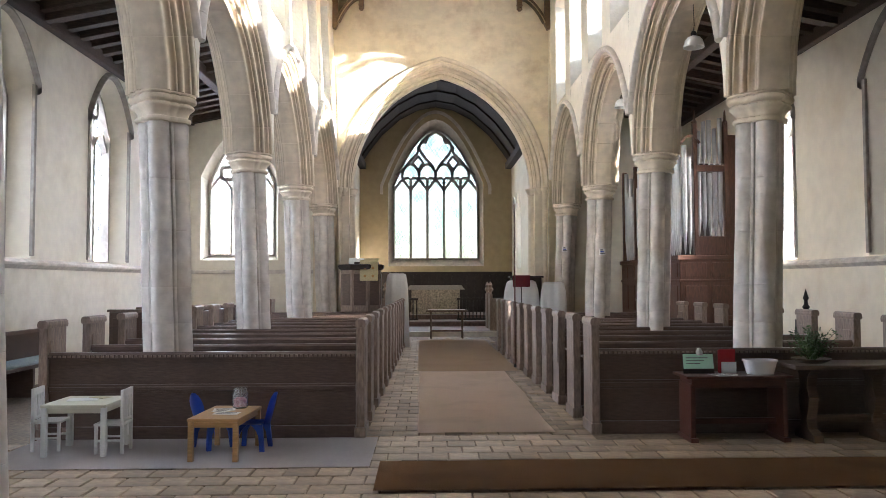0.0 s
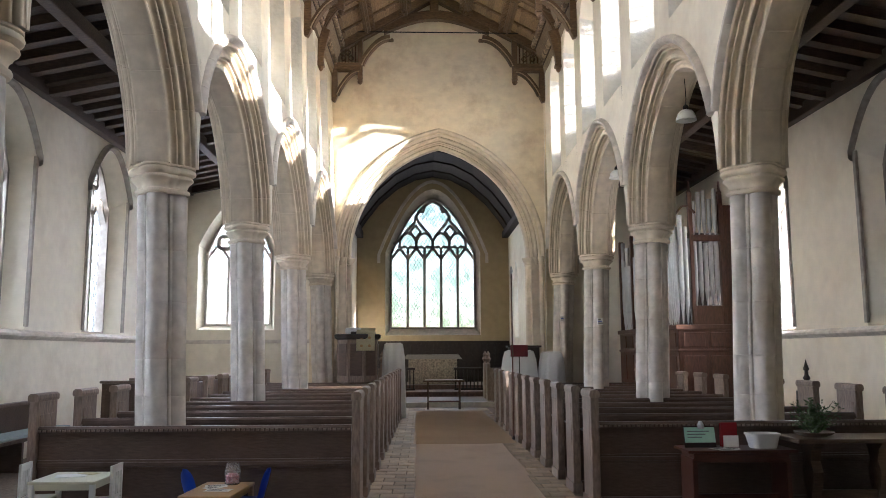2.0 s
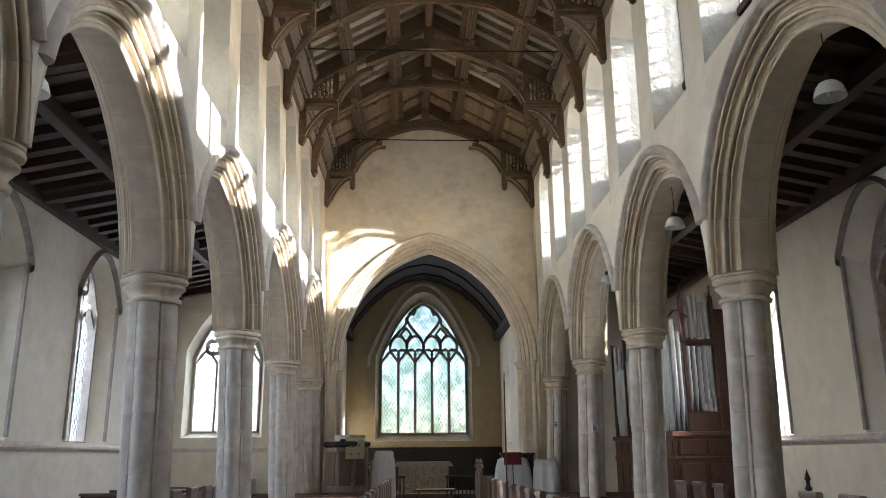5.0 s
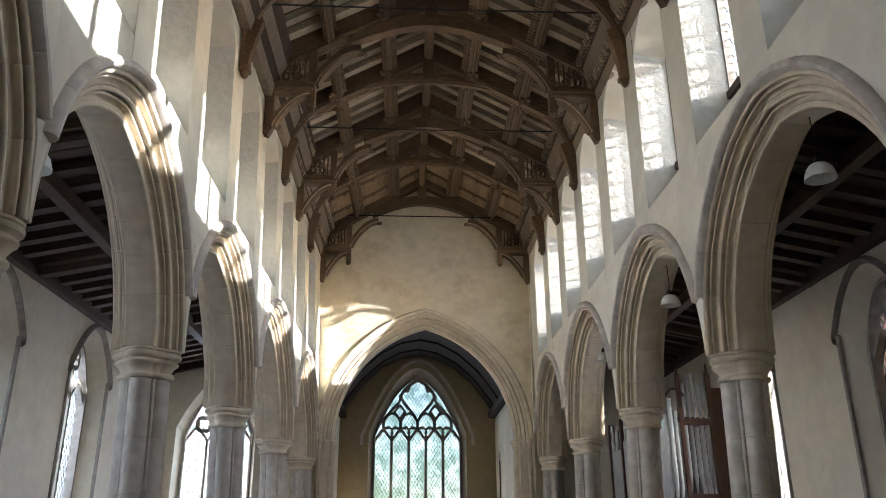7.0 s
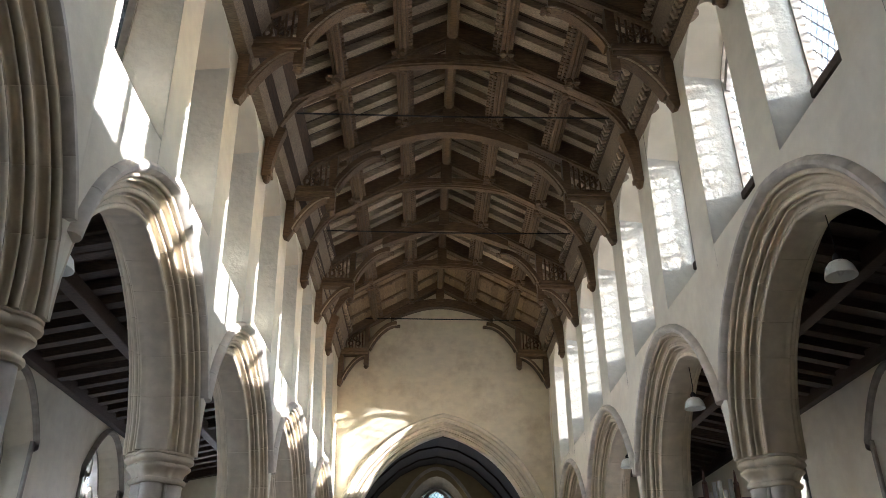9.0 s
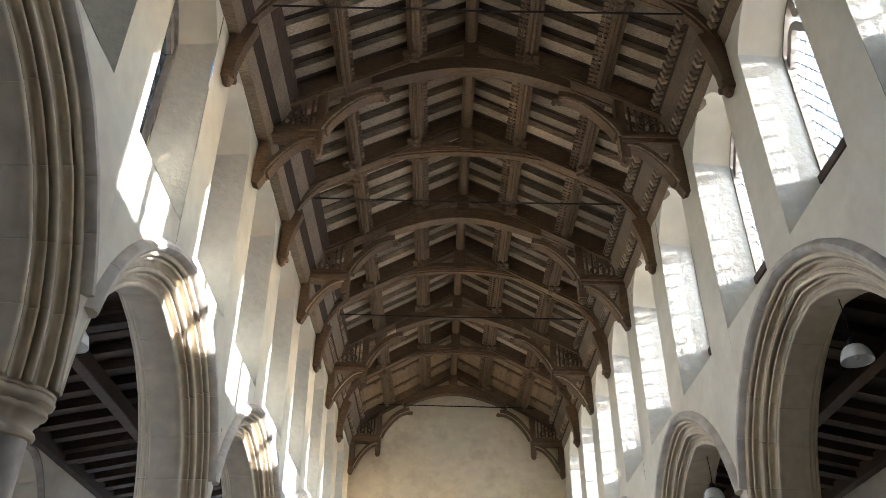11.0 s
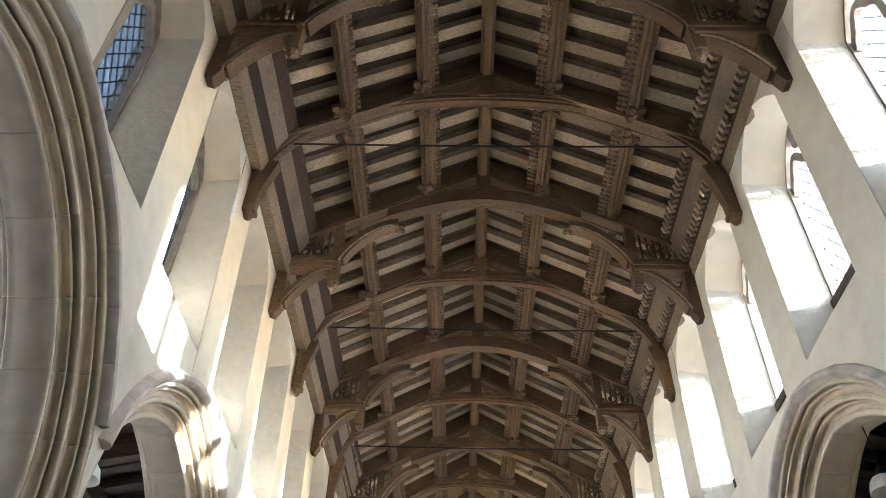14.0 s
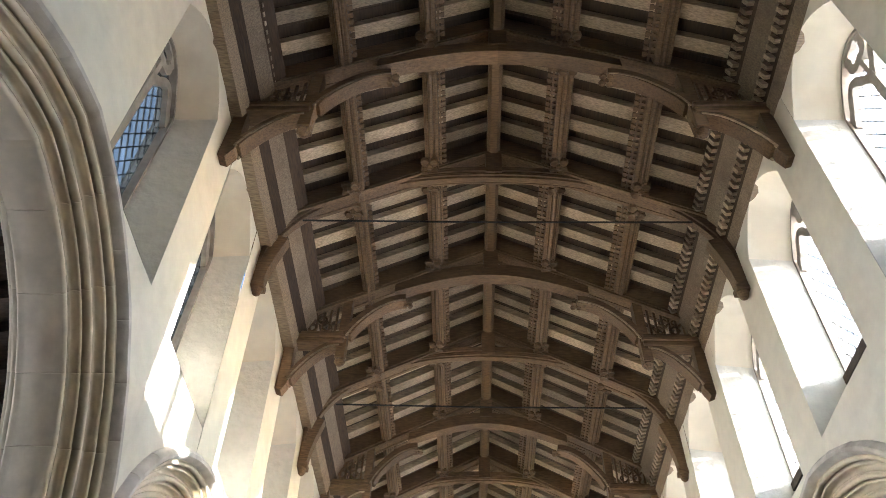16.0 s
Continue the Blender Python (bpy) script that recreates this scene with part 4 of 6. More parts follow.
def hammer_truss(y):
    ob = thing("roof_truss", "oak hammerbeam roof truss with curved braces and pendants", "roof truss", "nave roof trusses")
    principal(ob, y, 0.11, (0.95,))
    for s in (-1, 1):
        bm = bmesh.new()
        box(bm, min(s * 2.24, s * 3.12), max(s * 2.24, s * 3.12), y - 0.12, y + 0.12, 9.52, 9.74, 0.025)
        box(bm, min(s * 2.22, s * 3.12), max(s * 2.22, s * 3.12), y - 0.145, y + 0.145, 9.60, 9.66, 0.015)
        part("hammer_beam", bm, ROOF_OAK, ob, shape=roof_line)
        bm = bmesh.new()
        prism(bm, [(s * 3.12, 8.66), (s * 3.03, 8.62), (s * 2.96, 8.76), (s * 2.95, 8.95), (s * 2.97, 9.55), (s * 3.12, 9.55)], "y", y - 0.075, y + 0.075)
        part("wall_post", bm, ROOF_OAK, ob, shape=roof_line)
        bm = bmesh.new()
        low = curve_pts(lambda t: (s * (2.96 - 0.66 * t), 8.84 + 0.68 * math.sin(math.pi / 2 * t) ** 0.85), 10)
        ribbon(bm, low, 0.055, y - 0.09, y + 0.09)
        part("lower_brace", bm, ROOF_OAK, ob, shape=roof_line)
        # Rolls in the paler rafter oak along the brace's lower edges.
        bm = bmesh.new()
        for side in (-1, 1):
            ribbon(bm, [(x, z - 0.035) for x, z in low], 0.014, y + side * 0.085 - 0.015, y + side * 0.085 + 0.015)
        part("edge_roll", bm, ROOF_RAFTER, ob, "paler roll along the brace edge", shape=roof_line)
        bm = bmesh.new()
        prism(bm, [(s * 2.20, 9.25), (s * 2.34, 9.25), (s * 2.34, 10.45), (s * 2.20, 10.55)], "y", y - 0.085, y + 0.085)
        post = part("hammer_post", bm, ROOF_OAK, ob, shape=roof_line)
        bm = bmesh.new()
        lathe(bm, [(0.02, 9.14), (0.05, 9.16), (0.085, 9.21), (0.06, 9.26), (0.09, 9.30), (0.075, 9.36), (0.085, 9.44)], (s * 2.27, y, 0), 8)
        part("pendant", bm, ROOF_OAK, post, "carved pendant", shape=roof_line)
        bm = bmesh.new()
        up = curve_pts(lambda t: (s * (2.22 - 0.86 * t), 9.72 + 0.78 * math.sin(math.pi / 2 * t) ** 0.8), 12)
        ribbon(bm, up, 0.075, y - 0.09, y + 0.09)
        boss(bm, s * 1.34, y, 10.44, 0.10)
        part("upper_brace", bm, ROOF_OAK, ob, shape=roof_line)
        bm = bmesh.new()
        for side in (-1, 1):
            ribbon(bm, [(x, z - 0.055) for x, z in up], 0.014, y + side * 0.085 - 0.015, y + side * 0.085 + 0.015)
        part("edge_roll", bm, ROOF_RAFTER, ob, "paler roll along the brace edge", shape=roof_line)
        bm = bmesh.new()
        top = curve_pts(lambda t: (s * 1.55 * (1 - t), 10.62 + 0.42 * math.sin(math.pi / 2 * t)), 12)
        grid_mesh(bm, [[(x, y - 0.10, z), (x, y + 0.10, z), (x, y + 0.10, z + 0.26), (x, y - 0.10, z + 0.26)] for x, z in top], True, True)
        part("collar_brace", bm, ROOF_OAK, ob, shape=roof_line)
        bm = bmesh.new()
        for k in range(6):
            x = 2.42 + 0.10 * k
            ribbon(bm, [(s * x, 9.74), (s * x, roof_z(x) - 0.28)], 0.016, y - 0.02, y + 0.02)
        for k in range(3):
            z = 9.9 + 0.16 * k
            ribbon(bm, quatrefoil(s * (2.55 + 0.09 * k), z, 0.075, 4, 0, 16), 0.014, y - 0.02, y + 0.02)
            ribbon(bm, quatrefoil(s * (2.78 + 0.05 * k), z, 0.075, 4, 0, 16), 0.014, y - 0.02, y + 0.02)
        part("pierced_panel", bm, ROOF_OAK, ob, "pierced tracery panel", shape=roof_line)["kind"] = "stuff"
    bm = bmesh.new()
    box(bm, -0.12, 0.12, y - 0.12, y + 0.12, 11.2, roof_z(0))
    part("king_block", bm, ROOF_OAK, ob)
    return ob


for k, y in enumerate(TRUSS):
    if y < WEST + 0.3:
        continue
    if k % 2 == 0:
        hammer_truss(y)
    else:
        arch_truss(y, k in (5, 7, 9))
hammer_truss(EAST - 0.14)
bm = bmesh.new()
tube(bm, [(-2.3, EAST - 0.3, 10.62), (2.5, EAST - 0.3, 10.6)], 0.016)
tagged(finish("tie_rod", bm, IRON), "thin iron tie rod across the chancel wall", "tie rod")

# ---- chancel ----
CH_END = 32.0
bm = bmesh.new()
box(bm, -3.3, 3.5, 24.6, CH_END, -0.1, 0.15)
box(bm, -3.3, 3.5, 27.4, CH_END, 0.15, 0.32)
box(bm, -3.3, 3.5, 29.0, CH_END, 0.32, 0.48)
setting("floor_chancel", bm, CHANCEL_TILE, "tiled chancel floor rising in low steps", "floor")
EW_IN, EW_OUT = (1.95, 2.35, 5.75, 2.65), (1.72, 2.66, 5.70, 2.28)


def east_shape(p):
    return Vector((0.1 + p[1], CH_END + p[0], p[2]))


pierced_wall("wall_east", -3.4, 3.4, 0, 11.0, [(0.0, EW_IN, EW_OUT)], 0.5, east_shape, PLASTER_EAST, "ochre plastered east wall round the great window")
def mirrored(line):
    return [line, [(-x, z) for x, z in line]]


# the net of stone ribs over the five lights
EW_RIBS = [[(0.0, 7.93), (-0.35, 7.74), (-0.61, 7.46), (-0.68, 7.23), (-0.55, 6.99), (-0.31, 6.72), (-0.12, 6.49), (0.0, 6.29),
            (0.12, 6.49), (0.31, 6.72), (0.55, 6.99), (0.68, 7.23), (0.61, 7.46), (0.35, 7.74), (0.0, 7.93)]]
EW_RIBS += mirrored([(-1.62, 6.12), (-1.37, 6.33), (-1.09, 6.68), (-0.74, 7.06), (-0.70, 7.36)])
EW_RIBS += mirrored([(-0.72, 6.92), (-0.51, 6.65), (-0.72, 6.37), (-0.94, 6.65), (-0.72, 6.92)])
EW_RIBS += mirrored([(-0.66, 7.50), (-0.40, 7.48), (-0.33, 7.72)])
for m in (-1.032, -0.344, 0.344, 1.032):
    EW_RIBS.append([(m - 0.36, 5.98), (m - 0.32, 6.29), (m - 0.16, 6.53), (m, 6.59), (m + 0.16, 6.53), (m + 0.32, 6.29), (m + 0.36, 5.98)])
    EW_RIBS.append([(m - 0.34, 5.98), (m - 0.10, 6.02), (m, 5.94), (m + 0.10, 6.02), (m + 0.34, 5.98)])
    EW_RIBS.append([(m, 5.6), (m, 5.95)])
bm = grid_mesh(bmesh.new(), [hole(0.0, *EW_IN, 0.0), hole(0.0, *EW_OUT, 0.5)], True)
setting("reveal_east", bm, STONE, "splayed stone reveal of the east window", "window reveal", shape=east_shape)
turned(leaded_window("window_east", EW_OUT[0], EW_OUT[1], EW_OUT[2], EW_OUT[3], 5, GLASS_EAST, "five-light reticulated east window with greenish leaded glass", "",
                     0.14, 0.008, STONE_GREY, 0.2, EW_RIBS, 0.055), (0.1, CH_END + 0.4, 0), 0)
bm = bmesh.new()
line = [(-2.22, 5.3)] + [(2.22 * d, window_head(d, 1.0, 5.65, 3.05)) for d in [-1 + k / 14 for k in range(29)]] + [(2.22, 5.3)]
ribbon(bm, line, 0.06, -0.08, 0.01)
setting("trim_east_hood", bm, STONE, "grey hood mould over the east window", "hood mould", shape=lambda p: Vector((0.1 + p[0], CH_END + p[1], p[2])))
for s, tag in ((1, "south"), (-1, "north")):
    def chancel_side(p, s=s):
        return Vector((0.1 + s * (3.12 + p[0]), p[1], p[2]))
    holes = [(25.6, (0.62, 2.2, 4.3, 0.8), (0.48, 2.35, 4.2, 0.75)), (29.6, (0.62, 2.2, 4.3, 0.8), (0.48, 2.35, 4.2, 0.75))]
    pierced_wall(f"wall_chancel_{tag}", EAST + 0.8, CH_END + 0.5, 0, 6.9, holes if s > 0 else [], 0.45, chancel_side, PLASTER, "pale plastered chancel side wall")
    if s > 0:
        for k, h in enumerate(holes):
            bm = grid_mesh(bmesh.new(), [hole(h[0], *h[1], 0.0), hole(h[0], *h[2], 0.45)], True)
            setting(f"reveal_chancel_{k + 1}", bm, REVEAL, "splayed plaster window reveal", "window reveal", shape=chancel_side)
            w = leaded_window("window_chancel", 0.48, 2.35, 4.2, 0.75, 2, GLASS, "two-light chancel window", "chancel windows", 0.13, 0.006)
            turned(w, (0.1 + 3.12 + 0.4, h[0], 0), -90)
# canted boarded chancel roof
bm = bmesh.new()
half_sect = [(3.45, 6.30), (3.0, 6.62), (2.72, 7.05), (2.2, 7.72), (1.45, 8.38), (0.72, 8.76)]
sect = half_sect + [(0.0, 8.90)] + [(-x, z) for x, z in half_sect[::-1]]
grid_mesh(bm, [[(0.1 + x, y, z) for x, z in sect] for y in (EAST + 0.8, CH_END + 0.5)])
for k in range(7):
    y = EAST + 1.3 + k * 1.6
    for (xa, za), (xb, zb) in zip(sect[1:], sect[2:-1]):
        prism(bm, [(0.1 + xa, za), (0.1 + xb, zb), (0.1 + xb * 0.985, zb - 0.06), (0.1 + xa * 0.985, za - 0.06)], "y", y, y + 0.16)
setting("ceiling_chancel", bm, CHANCEL_BOARD, "dark canted boarded chancel ceiling with ribs", "ceiling")
bm = bmesh.new()
for s in (-1, 1):
    box(bm, 0.1 + min(s * 2.86, s * 3.12), 0.1 + max(s * 2.86, s * 3.12), EAST + 0.8, CH_END, 6.34, 6.60, 0.03)
setting("trim_chancel_plate", bm, CHANCEL_BOARD, "dark wall plates of the chancel roof", "wall plate")
bm = bmesh.new()
box(bm, -3.0, 3.2, CH_END - 0.06, CH_END, 0.48, 2.12, 0.01)
for k in range(20):
    box(bm, -2.95 + 0.31 * k, -2.68 + 0.31 * k, CH_END - 0.075, CH_END - 0.06, 0.6, 2.0, 0.006)
setting("trim_dado", bm, DARK_WOOD, "near-black panelled dado under the east window", "panelling")

altar = thing("altar", "altar covered with a faded patterned frontal", "altar", at=(0.05, 30.2, 0.48))
bm = bmesh.new()
box(bm, -0.92, 0.92, -0.35, 0.45, 0.0, 0.98, 0.02)
part("body", bm, ALTAR_CLOTH, altar)
bm = bmesh.new()
grid_mesh(bm, [[(-1.12, -0.36, 0.93), (1.12, -0.36, 0.93)], [(-0.98, -0.38, 1.10), (0.98, -0.38, 1.10)], [(-0.95, 0.46, 1.10), (0.95, 0.46, 1.10)]])
part("cloth", bm, SHADED_LINEN, altar, "altar cloth coloured grey for the shadow it lies in")
for k in range(5):
    bm = a_box(-0.85 + 0.36 * k, -0.60 + 0.36 * k, -0.365, -0.352, 0.12, 0.85, 0.01)
    part("frontal_panel", bm, ALTAR_CLOTH, altar)
for s, tag in ((-1, "north"), (1, "south")):
    rail = thing("altar_rail", "low dark oak altar rail with turned balusters", "altar rail", "altar rails", at=(0.1 + s * 1.55, 28.4, 0.32))
    part("top_rail", a_box(-0.85, 0.85, -0.06, 0.06, 0.72, 0.80, 0.015), DARK_WOOD, rail)
    part("bottom_rail", a_box(-0.85, 0.85, -0.05, 0.05, 0.0, 0.07, 0.01), DARK_WOOD, rail)
    for k in range(13):
        bm = lathe(bmesh.new(), [(0.022, 0.06), (0.03, 0.12), (0.018, 0.2), (0.032, 0.4), (0.018, 0.6), (0.028, 0.68), (0.022, 0.73)], (-0.8 + 0.133 * k, 0, 0), 8)
        part("baluster", bm, DARK_WOOD, rail, smooth=True)

# nave altar table before the chancel step
tbl = thing("communion_table", "small open oak table with a pale cloth on top", "table", at=(0.29, 23.6, 0))
part("tabletop", a_box(-0.62, 0.62, -0.22, 0.22, 0.80, 0.85, 0.012), TABLE_OAK, tbl)
part("runner", a_box(-0.56, 0.56, -0.18, 0.18, 0.854, 0.862, 0.003), LINEN, tbl, "pale cloth runner")
for sx in (-0.47, 0.47):
    for sy in (-0.16, 0.16):
        bm = lathe(bmesh.new(), [(0.03, 0), (0.03, 0.18), (0.02, 0.22), (0.032, 0.45), (0.02, 0.7), (0.03, 0.74), (0.03, 0.8)], (sx, sy, 0), 10)
        part("leg", bm, TABLE_OAK, tbl, smooth=True)
part("stretcher", a_box(-0.47, 0.47, -0.02, 0.02, 0.20, 0.25, 0.008), RED_WOOD, tbl)
bm = bmesh.new()
box(bm, -3.0, 3.2, 24.4, 24.6, -0.05, 0.15, 0.01)
setting("step_chancel", bm, STONE, "worn stone step up to the chancel", "step")

# ---- floor pieces and mats are laid at the end ----


# ---- pews ----
def bench_end(ob, x, mat=PEW_END, pierced=False):
    bm = bmesh.new()
    box(bm, x - 0.045, x + 0.045, -0.05, 0.40, 0.10, 1.19, 0.012)
    box(bm, x - 0.06, x + 0.06, -0.07, 0.42, 0.0, 0.12, 0.012)
    for sx in (-1, 1):
        box(bm, x + sx * 0.045 - 0.006, x + sx * 0.045 + 0.006, 0.02, 0.33, 0.55, 1.05, 0.004)
    if pierced:
        for k in range(2):
            box(bm, x - 0.052, x + 0.052, 0.05 + 0.15 * k, 0.16 + 0.15 * k, 0.62, 0.98, 0.01)
    prism(bm, [(x - 0.050, 1.185), (x + 0.050, 1.185), (x + 0.058, 1.215), (x + 0.052, 1.25), (x + 0.03, 1.268), (x - 0.03, 1.268), (x - 0.052, 1.25), (x - 0.058, 1.215)], "y", -0.065, 0.415)
    return part("bench_end", bm, mat, ob, "worn square bench end with rolled top")


def pew(x0, x1, y, label, group, carved=False):
    ob = thing("pew", label, "pew", group, at=(0, y, 0))
    a, b = x0 + 0.05, x1 - 0.05
    bm = bmesh.new()
    box(bm, a, b, 0.0, 0.03, 0.10, 0.88)
    part("back", bm, PEW_OAK, ob)
    bm = bmesh.new()
    prism(bm, [(-0.035, 0.86), (-0.03, 0.90), (-0.005, 0.925), (0.045, 0.925), (0.065, 0.90), (0.06, 0.86)], "x", a, b)
    part("top_rail", bm, PEW_OAK, ob, "moulded top rail")
    bm = bmesh.new()
    box(bm, a, b, -0.032, 0.004, 0.515, 0.56, 0.008)
    box(bm, a, b, -0.018, 0.004, 0.49, 0.585, 0.006)
    part("middle_rail", bm, PEW_OAK, ob)
    part("plinth", a_box(a, b, -0.045, 0.03, 0.0, 0.14, 0.014), PEW_OAK, ob)
    part("seat", a_box(a, b, 0.03, 0.38, 0.43, 0.465, 0.01), PEW_OAK, ob)
    part("book_ledge", a_box(a, b, -0.17, -0.02, 0.74, 0.765, 0.006), PEW_OAK, ob) if not carved else None
    if carved:
        bm = bmesh.new()
        n = int((b - a) / 0.05)
        for k in range(n):
            x = a + (b - a) * (k + 0.1) / n
            box(bm, x, x + 0.03, -0.044, -0.03, 0.872, 0.895)
        part("carved_edge", bm, PEW_END, ob, "row of small carved notches")["kind"] = "stuff"
    bench_end(ob, x0)
    bench_end(ob, x1)
    return ob


pew(-4.42, -1.06, 8.49, "long dark oak pew back with notched top rail", "north pews", True)
pew(1.50, 5.0, 8.62, "long dark oak pew back behind the side tables", "south pews", True)
north_pew = pew(-4.42, -1.06, 9.55, "dark oak pew with square worn bench ends", "north pews")
south_pew = pew(1.50, 5.0, 9.68, "dark oak pew with square worn bench ends", "south pews")
for k in range(1, 12):
    if k < 11:
        copy_thing(north_pew, pose(0.012 * k, 9.55 + 1.05 * k, 0))
    if k < 10:
        copy_thing(south_pew, pose(-0.004 * k, 9.68 + 1.05 * k, 0))

# pew with a turned finial in the south aisle, and a bench by the north wall
fin = thing("bench_end_finial", "dark turned wooden finial on a shaped bench end", "finial", at=(5.28, 11.5, 0))
part("panel", a_box(-0.16, 0.16, -0.03, 0.03, 0.0, 1.10, 0.01), DARK_WOOD, fin)
bm = lathe(bmesh.new(), [(0.11, 1.07), (0.10, 1.14), (0.05, 1.20), (0.035, 1.25), (0.055, 1.28), (0.03, 1.32), (0.025, 1.38), (0.045, 1.41), (0.03, 1.45), (0.015, 1.50), (0.002, 1.55)], (0, 0, 0), 14)
part("finial", bm, DARK_WOOD, fin, smooth=True)
bench = thing("wall_bench", "plain dark wooden bench beside the north wall", "bench", at=(-6.3, 11.0, 0))
part("seat", a_box(-0.24, 0.24, -2.2, 2.2, 0.43, 0.48, 0.01), PEW_OAK, bench)
part("backrest", a_box(-0.28, -0.23, -2.2, 2.2, 0.43, 0.93, 0.01), PEW_OAK, bench)
part("top_rail", a_box(-0.30, -0.20, -2.2, 2.2, 0.90, 0.95, 0.012), PEW_END, bench)
part("cushion", a_box(-0.21, 0.235, -2.15, 2.15, 0.484, 0.535, 0.02), SEAT_PAD, bench, "flat blue-grey seat cushion")
for sy in (-2.1, -0.7, 0.7, 2.1):
    part("support", a_box(-0.22, 0.20, sy - 0.03, sy + 0.03, 0.0, 0.43, 0.008), PEW_OAK, bench)
stand = thing("hymn_stand", "thin black iron stand with a flat ledge", "stand", at=(-3.95, 10.6, 0))
part("pole", tube(bmesh.new(), [(0, 0, 0), (0, 0, 1.31)], 0.010), IRON, stand)
part("ledge", a_box(-0.10, 0.10, -0.05, 0.05, 1.305, 1.32, 0.003), IRON, stand)
part("foot", lathe(bmesh.new(), [(0.12, 0), (0.12, 0.015), (0.02, 0.03)], (0, 0, 0), 14), IRON, stand)
# vestry-like panelling and lower pews in the north aisle's east end
for k in range(3):
    p2 = thing("box_pew", "brown panelled box pew by the aisle wall", "pew", "box pews", at=(-5.7, 15.2 + 1.5 * k, 0))
    part("front", a_box(-0.7, 0.95, -0.04, 0.04, 0.0, 1.12, 0.01), PEW_OAK, p2)
    part("side", a_box(0.90, 0.97, -0.04, 1.2, 0.0, 1.12, 0.01), PEW_OAK, p2)
    part("top_rail", a_box(-0.74, 1.0, -0.06, 0.06, 1.12, 1.17, 0.012), PEW_END, p2)
    for j in range(3):
        part("panel", a_box(-0.62 + 0.5 * j, -0.22 + 0.5 * j, -0.055, -0.04, 0.2, 1.0, 0.006), PEW_OAK, p2)

# ---- children's corner ----
def small_table(at, w, d, h, top_mat, leg_mat, label):
    ob = thing("childrens_table", label, "table", at=at)
    part("tabletop", a_box(-w / 2, w / 2, -d / 2, d / 2, h - 0.03, h, 0.008), top_mat, ob)
    part("apron", a_box(-w / 2 + 0.03, w / 2 - 0.03, -d / 2 + 0.03, d / 2 - 0.03, h - 0.085, h - 0.032, 0.004), top_mat, ob)
    for sx in (-1, 1):
        for sy in (-1, 1):
            x, y = sx * (w / 2 - 0.03), sy * (d / 2 - 0.03)
            part("leg", a_box(x - 0.024, x + 0.024, y - 0.024, y + 0.024, 0.0, h - 0.03, 0.006), leg_mat, ob)
    return ob


t1 = small_table((-3.71, 7.88, 0.008), 0.62, 0.62, 0.50, CREAM_TOP, WHITE_PAINT, "white painted low children's table")
t2 = small_table((-2.24, 7.78, 0.008), 0.48, 0.80, 0.40, PINE, PINE, "varnished pine low children's table with leaflets")
t2.matrix_basis = pose(-2.30, 7.72, 0.008, 0, 0, -4)


def white_chair(at, rz):
    ob = thing("childrens_chair", "white painted wooden children's chair with slatted back", "chair", "white children's chairs")
    part("seat", a_box(-0.145, 0.145, -0.14, 0.14, 0.275, 0.298, 0.006), WHITE_PAINT, ob)
    for sx in (-1, 1):
        part("front_leg", a_box(sx * 0.125 - 0.014, sx * 0.125 + 0.014, 0.105, 0.135, 0, 0.276, 0.004), WHITE_PAINT, ob)
        part("back_leg", a_box(sx * 0.125 - 0.014, sx * 0.125 + 0.014, -0.14, -0.11, 0, 0.62, 0.005), WHITE_PAINT, ob)
        part("stretcher", a_box(sx * 0.125 - 0.008, sx * 0.125 + 0.008, -0.115, 0.11, 0.12, 0.14, 0.003), WHITE_PAINT, ob)
    part("top_slat", a_box(-0.13, 0.13, -0.136, -0.114, 0.55, 0.62, 0.006), WHITE_PAINT, ob)
    for k in range(3):
        part("slat", a_box(-0.085 + 0.065 * k, -0.045 + 0.065 * k, -0.132, -0.118, 0.31, 0.55, 0.003), WHITE_PAINT, ob)
    part("crosspiece", a_box(-0.12, 0.12, -0.134, -0.116, 0.31, 0.34, 0.004), WHITE_PAINT, ob)
    ob.matrix_basis = pose(*at, 0, 0, rz)
    return ob


white_chair((-4.11, 7.99, 0.008), -84)
white_chair((-3.43, 7.84, 0.008), 92)


